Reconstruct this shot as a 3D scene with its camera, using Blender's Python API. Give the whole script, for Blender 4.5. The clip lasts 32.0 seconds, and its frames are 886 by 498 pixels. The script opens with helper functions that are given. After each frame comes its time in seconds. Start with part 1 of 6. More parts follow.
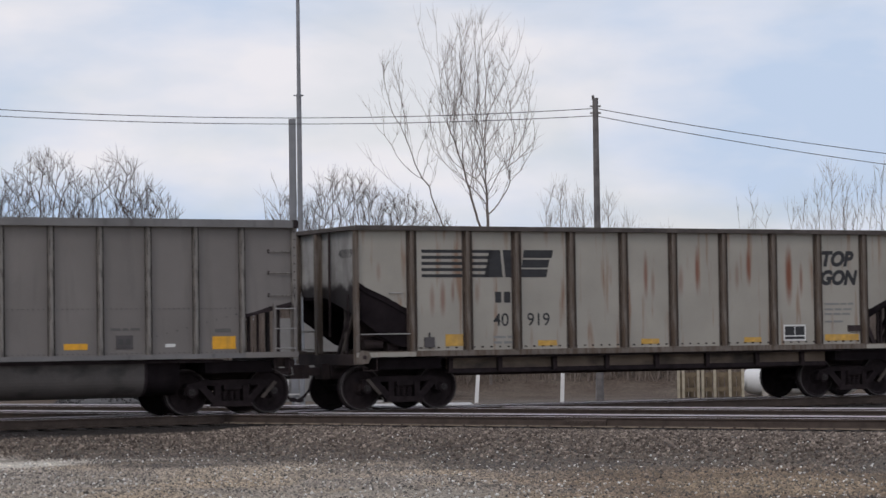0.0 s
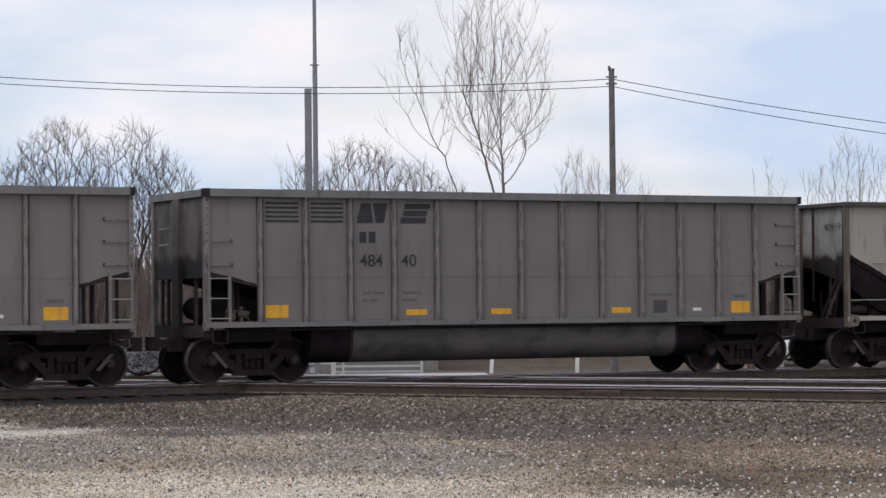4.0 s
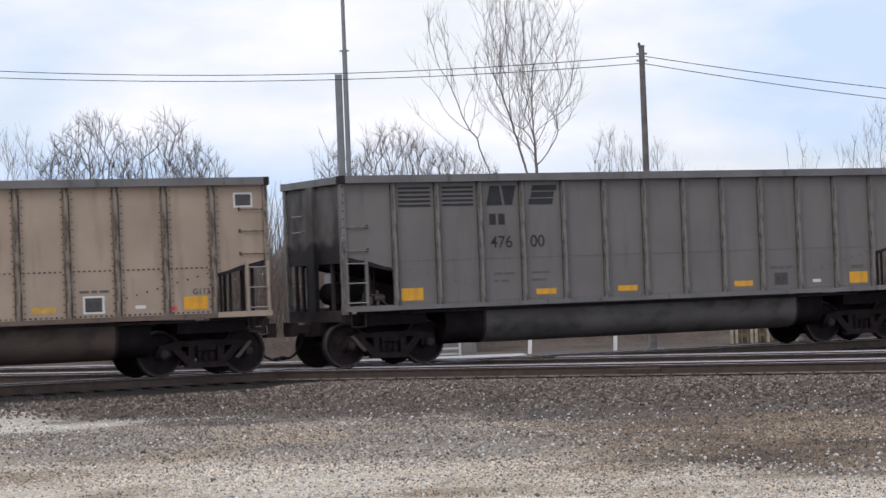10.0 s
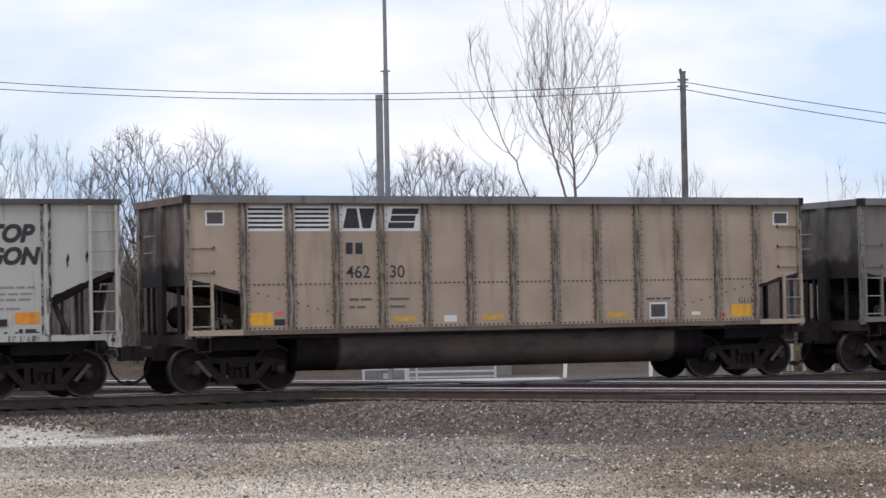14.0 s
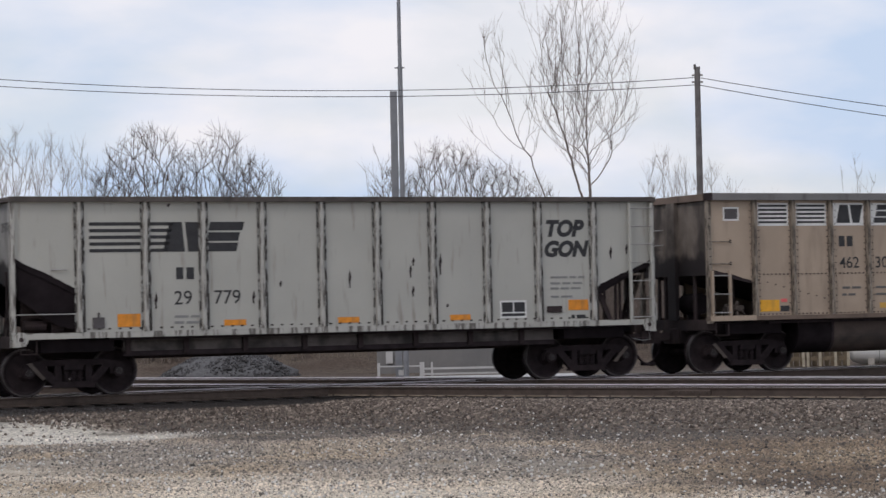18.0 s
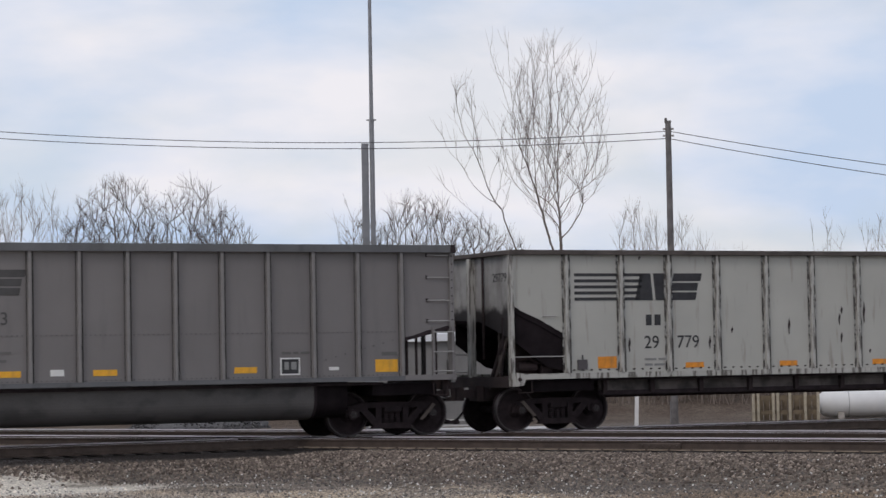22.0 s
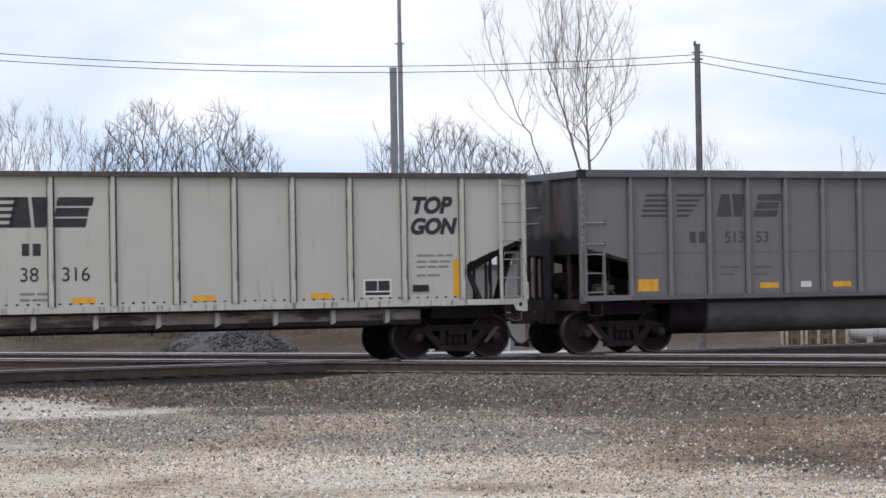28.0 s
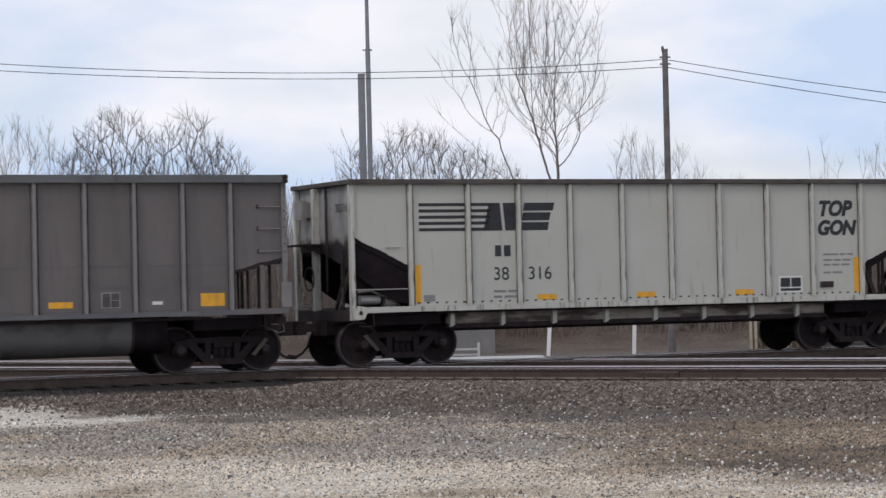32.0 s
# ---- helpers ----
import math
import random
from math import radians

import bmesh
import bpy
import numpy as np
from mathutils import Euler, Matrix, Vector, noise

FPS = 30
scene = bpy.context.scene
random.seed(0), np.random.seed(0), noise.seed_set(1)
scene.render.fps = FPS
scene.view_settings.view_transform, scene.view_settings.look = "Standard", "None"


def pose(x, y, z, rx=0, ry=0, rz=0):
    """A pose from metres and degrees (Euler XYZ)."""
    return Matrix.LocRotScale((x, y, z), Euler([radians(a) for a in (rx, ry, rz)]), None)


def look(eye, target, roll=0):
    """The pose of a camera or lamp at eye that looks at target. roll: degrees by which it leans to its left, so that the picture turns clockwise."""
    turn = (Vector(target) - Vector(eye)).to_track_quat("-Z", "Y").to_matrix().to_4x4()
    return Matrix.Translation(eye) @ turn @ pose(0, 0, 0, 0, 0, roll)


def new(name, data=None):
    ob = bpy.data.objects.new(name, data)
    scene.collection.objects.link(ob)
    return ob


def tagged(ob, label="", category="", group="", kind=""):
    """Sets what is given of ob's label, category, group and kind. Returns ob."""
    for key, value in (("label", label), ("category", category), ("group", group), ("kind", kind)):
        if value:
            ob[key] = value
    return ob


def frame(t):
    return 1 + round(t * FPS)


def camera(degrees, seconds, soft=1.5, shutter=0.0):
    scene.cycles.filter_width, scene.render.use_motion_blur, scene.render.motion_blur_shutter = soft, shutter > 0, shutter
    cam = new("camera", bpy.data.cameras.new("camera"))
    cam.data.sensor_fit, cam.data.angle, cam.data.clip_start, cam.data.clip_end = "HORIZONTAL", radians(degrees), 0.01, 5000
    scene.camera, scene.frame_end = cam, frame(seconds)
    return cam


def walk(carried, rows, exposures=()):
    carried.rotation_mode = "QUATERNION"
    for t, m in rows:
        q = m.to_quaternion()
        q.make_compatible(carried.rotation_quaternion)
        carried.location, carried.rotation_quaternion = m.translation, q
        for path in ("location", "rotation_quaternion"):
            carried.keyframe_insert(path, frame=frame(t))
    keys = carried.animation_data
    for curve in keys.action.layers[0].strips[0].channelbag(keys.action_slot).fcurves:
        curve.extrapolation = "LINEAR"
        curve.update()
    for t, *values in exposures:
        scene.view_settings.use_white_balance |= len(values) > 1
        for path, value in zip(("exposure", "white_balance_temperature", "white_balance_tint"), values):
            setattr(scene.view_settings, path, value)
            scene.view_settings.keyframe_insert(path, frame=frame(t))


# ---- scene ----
# The camera stands still on the gravel, held by hand; the train rolls past on a line that leads away.
EYE = 1.5
HEADING = 26.01          # degrees of the train's track
SIDE_AT_ZERO = 52.07     # where the near car sides cross x = 0
cam = camera(20.66, 32.0, soft=1.45, shutter=0.3)
LOOKS = [(0, 92.140, 0.820, -1.657), (0.5, 92.503, 1.443, -1.419), (1, 92.588, 1.607, -1.213), (1.5, 92.609, 1.649, -1.345),
         (2, 92.298, 1.582, -1.324), (2.5, 91.427, 1.581, -1.197), (4.5, 91.443, 0.425, -1.341), (5, 91.254, 1.818, -1.201),
         (5.5, 91.492, 1.805, -1.000), (6, 90.941, 2.176, -0.802), (6.5, 91.188, 1.441, -0.552), (7, 91.936, 1.483, -0.575),
         (7.5, 91.884, 1.858, -0.448), (8, 92.057, 1.993, -0.186), (8.5, 91.536, 1.758, -0.249), (9, 91.153, 1.411, -0.565),
         (9.5, 91.030, 2.144, -0.730), (10, 91.049, 2.235, -0.437), (10.5, 91.102, 2.400, -0.422), (11, 90.718, 1.942, -0.500),
         (11.5, 90.255, 1.525, -0.658), (12, 90.599, 1.019, -0.595), (12.5, 90.715, 1.741, -0.136), (13, 91.038, 1.758, 0.523),
         (13.5, 91.418, 1.311, 0.681), (15.5, 91.798, 0.758, -0.325), (16, 92.126, 0.932, -0.321), (16.5, 92.212, 0.868, -0.212),
         (17, 92.066, 1.003, -0.224), (17.5, 91.759, 1.341, 0.157), (18, 91.509, 1.246, 0.772), (18.5, 91.505, 0.787, 0.965),
         (19, 91.679, 0.890, 1.027), (19.5, 91.695, 0.924, 0.957), (20, 91.228, 1.786, 1.041), (20.5, 91.056, 1.136, 0.999),
         (21, 92.594, 0.773, 0.460), (21.5, 92.685, 0.121, 0.218), (22, 92.730, 1.032, 0.077), (22.5, 91.483, 0.839, -0.016),
         (23, 91.176, 0.740, 0.298), (23.5, 90.950, 0.744, 0.783), (24, 91.009, 0.525, 1.398), (24.5, 91.272, 0.854, 1.523),
         (25, 91.300, 0.862, 1.276), (25.5, 91.240, 0.826, 1.018), (27.5, 91.011, 0.936, 0.718), (28, 90.948, 1.008, 0.745),
         (28.5, 92.000, 1.108, 0.936), (29, 92.829, 0.474, 0.897), (29.5, 91.412, 0.443, 1.936), (30, 91.635, 0.826, 1.723),
         (30.5, 91.817, 0.541, 0.856), (31, 91.529, 0.675, 0.041), (31.5, 91.320, 1.002, -0.126), (32, 91.074, 1.351, 0.023)]
walk(cam, [(t, pose(0, 0, EYE, a, b, c)) for t, a, b, c in LOOKS],
     exposures=[(t, e, k, 16) for t, e, k in (
         (0.0, -0.25, 6680), (3.0, -0.2, 6720), (5.0, 0.02, 6650), (6.0, 0.05, 6600), (7.0, 0.1, 6600), (8.0, 0.0, 6620), (10.0, 0.05, 6540), (12.0, 0.2, 6450), (13.0, 0.2, 6450), (15.0, -0.05, 6640), (16.0, -0.07, 6680), (18.0, -0.15, 6680),
         (19.5, -0.05, 6620), (21.0, -0.05, 6620), (22.0, -0.2, 6680), (24.0, 0.14, 6500), (28.0, 0.12, 6500), (29.0, -0.18, 6600), (31.0, -0.16, 6600), (32.0, -0.08, 6580))])

# ---- world and light ----
world = bpy.data.worlds.new("sky")
scene.world = world
world.use_nodes = True
wn, wl = world.node_tree.nodes, world.node_tree.links
wn.clear()
w_out = wn.new("ShaderNodeOutputWorld")
w_bg = wn.new("ShaderNodeBackground")
w_sky = wn.new("ShaderNodeTexSky")
w_sky.sky_type, w_sky.sun_disc = "NISHITA", False
w_sky.sun_elevation, w_sky.sun_rotation = radians(38), radians(150)
w_gain = wn.new("ShaderNodeVectorMath")
w_gain.operation = "SCALE"
w_gain.inputs["Scale"].default_value = 0.105
w_tex = wn.new("ShaderNodeTexCoord")
w_map = wn.new("ShaderNodeMapping")
w_map.inputs["Scale"].default_value = (1.0, 1.0, 2.6)
w_map.inputs["Location"].default_value = (0.35, 0.1, 0.22)
w_noise = wn.new("ShaderNodeTexNoise")
w_noise.inputs["Scale"].default_value, w_noise.inputs["Detail"].default_value = 6.0, 7.0
w_noise.inputs["Roughness"].default_value, w_noise.inputs["Distortion"].default_value = 0.5, 0.3
w_ramp = wn.new("ShaderNodeValToRGB")
w_ramp.color_ramp.elements[0].position, w_ramp.color_ramp.elements[1].position = 0.43, 0.56
w_ramp.color_ramp.elements[0].color, w_ramp.color_ramp.elements[1].color = (0.75, 0.75, 0.75, 1), (1, 1, 1, 1)
w_noise2 = wn.new("ShaderNodeTexNoise")
w_noise2.inputs["Scale"].default_value, w_noise2.inputs["Detail"].default_value = 4.6, 6.0
w_ramp2 = wn.new("ShaderNodeValToRGB")
w_ramp2.color_ramp.elements[0].position, w_ramp2.color_ramp.elements[1].position = 0.38, 0.56
w_ramp2.color_ramp.elements[0].color, w_ramp2.color_ramp.elements[1].color = (0.60, 0.765, 0.97, 1), (0.95, 0.985, 1.03, 1)
w_mix = wn.new("ShaderNodeMix")
w_mix.data_type = "RGBA"
wl.new(w_tex.outputs["Generated"], w_map.inputs["Vector"])
wl.new(w_map.outputs["Vector"], w_noise.inputs["Vector"])
wl.new(w_map.outputs["Vector"], w_noise2.inputs["Vector"])
wl.new(w_noise.outputs["Fac"], w_ramp.inputs["Fac"])
wl.new(w_noise2.outputs["Fac"], w_ramp2.inputs["Fac"])
wl.new(w_sky.outputs["Color"], w_gain.inputs[0])
wl.new(w_ramp.outputs["Color"], w_mix.inputs["Factor"])
wl.new(w_gain.outputs["Vector"], w_mix.inputs["A"])
wl.new(w_ramp2.outputs["Color"], w_mix.inputs["B"])
wl.new(w_mix.outputs["Result"], w_bg.inputs["Color"])
w_bg.inputs["Strength"].default_value = 1.0
wl.new(w_bg.outputs["Background"], w_out.inputs["Surface"])

sun = new("sun", bpy.data.lights.new("sun", "SUN"))
sun.data.energy, sun.data.angle, sun.data.color = 0.8, radians(14), (1.0, 0.96, 0.9)
sun.matrix_world = look((0, 0, 60), (26, 40, 15))


# ---- materials ----
def mat(name, colour, rough=0.7, metal=0.0, vary=0.25, scale=3.0, fine=40.0, bump=0.15, stain=None, stain_amount=0.0,
        stain_scale=(2.0, 2.0, 0.35), per_object=0.0, spread=(0.55, 0.72), runs=(), run_colour=(0.2, 0.075, 0.045), dark_line=None, gloss=0.3):
    """A surface with broad and fine variation, and a stain of its own colour that runs down it."""
    m = bpy.data.materials.new(name)
    m.use_nodes = True
    n, l = m.node_tree.nodes, m.node_tree.links
    b = n["Principled BSDF"]
    b.inputs["Roughness"].default_value, b.inputs["Metallic"].default_value = rough, metal
    b.inputs["Specular IOR Level"].default_value = gloss
    tc = n.new("ShaderNodeTexCoord")
    broad, small = n.new("ShaderNodeTexNoise"), n.new("ShaderNodeTexNoise")
    broad.inputs["Scale"].default_value, broad.inputs["Detail"].default_value = scale, 5
    small.inputs["Scale"].default_value, small.inputs["Detail"].default_value = fine, 3
    l.new(tc.outputs["Object"], broad.inputs["Vector"])
    l.new(tc.outputs["Object"], small.inputs["Vector"])
    add = n.new("ShaderNodeMath")
    add.operation = "MULTIPLY_ADD"
    add.inputs[1].default_value = 0.45
    l.new(small.outputs["Fac"], add.inputs[0])
    l.new(broad.outputs["Fac"], add.inputs[2])
    last = add.outputs[0]
    if per_object:
        info, more = n.new("ShaderNodeObjectInfo"), n.new("ShaderNodeMath")
        more.operation = "MULTIPLY_ADD"
        more.inputs[1].default_value = per_object
        l.new(info.outputs["Random"], more.inputs[0])
        l.new(last, more.inputs[2])
        last = more.outputs[0]
    span = n.new("ShaderNodeMapRange")
    span.inputs["From Min"].default_value = 0.45
    span.inputs["From Max"].default_value = 1.0 + per_object
    span.inputs["To Min"].default_value, span.inputs["To Max"].default_value = 1 - vary, 1 + vary
    l.new(last, span.inputs["Value"])
    tint = n.new("ShaderNodeVectorMath")
    tint.operation = "SCALE"
    tint.inputs[0].default_value = colour
    l.new(span.outputs["Result"], tint.inputs["Scale"])
    col = tint.outputs["Vector"]
    if stain:
        mp, ns, rp, mx = n.new("ShaderNodeMapping"), n.new("ShaderNodeTexNoise"), n.new("ShaderNodeMapRange"), n.new("ShaderNodeMix")
        mp.inputs["Scale"].default_value = stain_scale
        ns.inputs["Scale"].default_value, ns.inputs["Detail"].default_value = 2.2, 6
        rp.inputs["From Min"].default_value, rp.inputs["From Max"].default_value = spread
        rp.inputs["To Max"].default_value = stain_amount
        mx.data_type = "RGBA"
        mx.inputs["B"].default_value = (*stain, 1)
        l.new(tc.outputs["Object"], mp.inputs["Vector"])
        l.new(mp.outputs["Vector"], ns.inputs["Vector"])
        l.new(ns.outputs["Fac"], rp.inputs["Value"])
        l.new(rp.outputs["Result"], mx.inputs["Factor"])
        l.new(col, mx.inputs["A"])
        col = mx.outputs["Result"]
    if dark_line:
        # darkens the lower part of a sheet to near black, with a soft, uneven upper edge
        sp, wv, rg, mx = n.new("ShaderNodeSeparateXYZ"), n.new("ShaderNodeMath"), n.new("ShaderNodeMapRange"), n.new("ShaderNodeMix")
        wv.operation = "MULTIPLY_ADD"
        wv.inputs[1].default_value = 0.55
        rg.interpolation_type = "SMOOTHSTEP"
        rg.inputs["From Min"].default_value, rg.inputs["From Max"].default_value = dark_line + 0.42, dark_line + 0.18
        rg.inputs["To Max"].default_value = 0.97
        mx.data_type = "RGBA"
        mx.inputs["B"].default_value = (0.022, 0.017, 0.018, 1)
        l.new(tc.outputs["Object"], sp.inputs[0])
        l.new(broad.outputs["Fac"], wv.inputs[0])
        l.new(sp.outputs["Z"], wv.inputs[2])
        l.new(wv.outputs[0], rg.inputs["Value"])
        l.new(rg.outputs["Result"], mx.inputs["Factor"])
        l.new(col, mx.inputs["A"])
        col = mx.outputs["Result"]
    for cx, cz, rx, rz, amount in runs:
        # a spindle-shaped run of rust with soft, ragged edges
        gap, far, rag, rg, mx = n.new("ShaderNodeVectorMath"), n.new("ShaderNodeVectorMath"), n.new("ShaderNodeMath"), n.new("ShaderNodeMapRange"), n.new("ShaderNodeMix")
        gap.operation, far.operation, rag.operation = "MULTIPLY_ADD", "LENGTH", "MULTIPLY_ADD"
        gap.inputs[1].default_value, gap.inputs[2].default_value = (1 / rx, 0.0, 1 / rz), (-cx / rx, 0.0, -cz / rz)
        rag.inputs[1].default_value = 0.5
        rg.inputs["From Min"].default_value, rg.inputs["From Max"].default_value = 1.3, 0.6
        rg.inputs["To Max"].default_value = amount
        mx.data_type = "RGBA"
        mx.inputs["B"].default_value = (*run_colour, 1)
        l.new(tc.outputs["Object"], gap.inputs[0])
        l.new(gap.outputs["Vector"], far.inputs[0])
        l.new(small.outputs["Fac"], rag.inputs[0])
        l.new(far.outputs["Value"], rag.inputs[2])
        l.new(rag.outputs[0], rg.inputs["Value"])
        l.new(rg.outputs["Result"], mx.inputs["Factor"])
        l.new(col, mx.inputs["A"])
        col = mx.outputs["Result"]
    l.new(col, b.inputs["Base Color"])
    if bump:
        bp = n.new("ShaderNodeBump")
        bp.inputs["Strength"].default_value, bp.inputs["Distance"].default_value = bump, 0.01
        l.new(small.outputs["Fac"], bp.inputs["Height"])
        l.new(bp.outputs["Normal"], b.inputs["Normal"])
    return m


GREY = mat("aluminium_grey_paint", (0.182, 0.167, 0.158), 0.6, vary=0.14, scale=0.7, stain=(0.10, 0.093, 0.088), stain_amount=0.4, spread=(0.55, 0.8))
GREY2 = mat("darker_grey_paint", (0.177, 0.166, 0.164), 0.55, vary=0.10, scale=0.7, stain=(0.09, 0.09, 0.092), stain_amount=0.3, spread=(0.55, 0.85))
GREY3 = mat("sooty_dark_grey_paint", (0.138, 0.124, 0.121), 0.6, vary=0.16, scale=0.7, stain=(0.075, 0.068, 0.068), stain_amount=0.4, spread=(0.5, 0.8))
TAN = mat("dusty_tan_paint", (0.385, 0.302, 0.232), 0.65, vary=0.16, scale=0.9, stain=(0.17, 0.135, 0.11), stain_amount=0.45, spread=(0.55, 0.8))
WHITE = mat("worn_white_paint", (0.41, 0.405, 0.37), 0.55, vary=0.08, scale=0.8, stain=(0.17, 0.125, 0.095), stain_amount=0.6, stain_scale=(3.0, 3.0, 0.4), spread=(0.6, 0.78))
WHITE_CLEAN = mat("fresh_white_paint", (0.475, 0.47, 0.42), 0.55, vary=0.06, scale=0.8, stain=(0.27, 0.21, 0.165), stain_amount=0.5, stain_scale=(3.0, 3.0, 0.4), spread=(0.62, 0.8))
RUSTY = mat("rust_streaked_white_paint", (0.355, 0.333, 0.292), 0.65, vary=0.14, scale=0.8, stain=(0.235, 0.115, 0.06), stain_amount=0.7, stain_scale=(3.2, 3.2, 0.26), spread=(0.57, 0.70),
            runs=((0.07, 2.9, 0.07, 0.6, 0.75), (1.47, 3.02, 0.075, 0.6, 0.9), (2.9, 3.13, 0.085, 0.5, 0.9), (4.04, 2.9, 0.12, 0.75, 1.0), (4.39, 2.8, 0.06, 0.45, 0.7), (0.26, 2.7, 0.06, 0.4, 0.45), (1.02, 2.78, 0.08, 0.4, 0.45),
                  (2.57, 2.88, 0.07, 0.4, 0.4), (-5.15, 2.4, 0.08, 0.45, 0.6), (-4.9, 2.55, 0.05, 0.3, 0.55), (-5.41, 2.37, 0.07, 0.4, 0.45), (-6.7, 2.98, 0.06, 0.25, 0.35), (-4.3, 2.52, 0.07, 0.3, 0.4)))
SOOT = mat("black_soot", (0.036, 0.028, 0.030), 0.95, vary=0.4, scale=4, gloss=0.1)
# deepest black, for end hoppers, tub ends, bolsters and the brake drum
DEEP_BLACK = mat("oily_black", (0.016, 0.0125, 0.014), 0.9, vary=0.4, scale=3, gloss=0.05)
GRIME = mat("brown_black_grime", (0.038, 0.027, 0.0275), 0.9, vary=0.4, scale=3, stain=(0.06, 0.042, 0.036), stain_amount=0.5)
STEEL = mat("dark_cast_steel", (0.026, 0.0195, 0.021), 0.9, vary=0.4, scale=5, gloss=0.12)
BAR = mat("galvanised_bar", (0.33, 0.32, 0.31), 0.5, metal=0.4, vary=0.2)
BLACK = mat("black_lettering", (0.035, 0.035, 0.038), 0.6, vary=0.3, scale=6)
YELLOW = mat("yellow_reflector", (0.74, 0.37, 0.035), 0.45, vary=0.12, scale=8, stain=(0.3, 0.2, 0.08), stain_amount=0.4)
ORANGE = mat("orange_reflector", (0.68, 0.25, 0.03), 0.45, vary=0.2, scale=8, stain=(0.3, 0.16, 0.07), stain_amount=0.6)
RED = mat("red_sticker", (0.7, 0.14, 0.14), 0.5, vary=0.15)
PALE = mat("white_lettering", (0.68, 0.68, 0.66), 0.6, vary=0.1)
PRINT = mat("dull_stencil_print", (0.125, 0.12, 0.117), 0.7, vary=0.2)
DUSTY_YELLOW = mat("dusty_yellow_reflector", (0.56, 0.33, 0.075), 0.6, vary=0.25, scale=6, stain=(0.40, 0.28, 0.15), stain_amount=0.5, spread=(0.45, 0.75))
DARKBOX = mat("dull_dark_panel", (0.085, 0.078, 0.08), 0.7, vary=0.2)
FADEDWHITE = mat("worn_white_line", (0.33, 0.32, 0.315), 0.7, vary=0.2)
FADED = mat("worn_dark_stencil", (0.072, 0.07, 0.07), 0.7, vary=0.2)
FAINT = mat("faded_stencil", (0.24, 0.24, 0.235), 0.7, vary=0.2)
RAIL_SIDE = mat("rusty_rail", (0.08, 0.06, 0.05), 0.75, metal=0.2, vary=0.3, scale=4)
RAIL_FOOT = mat("dusty_rail_foot", (0.26, 0.21, 0.16), 0.9, vary=0.35, scale=3)
RAIL_TOP = mat("polished_rail_head", (0.828, 0.7663, 0.8), 0.5, metal=0.5, vary=0.08)
TIE = mat("creosoted_tie", (0.03, 0.026, 0.024), 0.9, vary=0.4, scale=6, per_object=0.5)
CONCRETE = mat("pale_concrete", (0.42, 0.39, 0.35), 0.9, vary=0.2, scale=5)
MAST = mat("galvanised_mast", (0.24, 0.245, 0.26), 0.5, metal=0.4, vary=0.15)
POLE = mat("weathered_pole_wood", (0.15, 0.14, 0.138), 0.9, vary=0.35, scale=6)
WIRE = mat("dark_cable", (0.04, 0.04, 0.045), 0.6, vary=0.1)
BARK = mat("grey_brown_bark", (0.17, 0.145, 0.13), 0.9, vary=0.3, scale=5)
BARK_DARK = mat("dark_twig_bark", (0.085, 0.068, 0.06), 0.9, vary=0.3, scale=5)
POSTPAINT = mat("white_post_paint", (0.78, 0.77, 0.76), 0.6, vary=0.06)
FENCEPAINT = mat("dull_white_fence_paint", (0.5, 0.49, 0.48), 0.7, vary=0.12)
TANKPAINT = mat("white_tank_paint", (0.72, 0.72, 0.71), 0.4, vary=0.06)
PALEWOOD = mat("pale_weathered_wood", (0.42, 0.37, 0.285), 0.85, vary=0.25, scale=6)
WOOD = mat("weathered_brown_wood", (0.19, 0.148, 0.1), 0.85, vary=0.3, scale=6)
WALLGREY = mat("grey_metal_wall", (0.215, 0.208, 0.202), 0.7, vary=0.12, scale=1.5)
ROOFWHITE = mat("white_metal_roof", (0.78, 0.79, 0.8), 0.4, vary=0.05)
BRUSH = mat("dead_brush", (0.205, 0.168, 0.145), 0.95, vary=0.35, scale=4)
PILE = mat("grey_crushed_stone", (0.11, 0.108, 0.11), 0.9, vary=0.4, scale=8, fine=60, per_object=0.2)


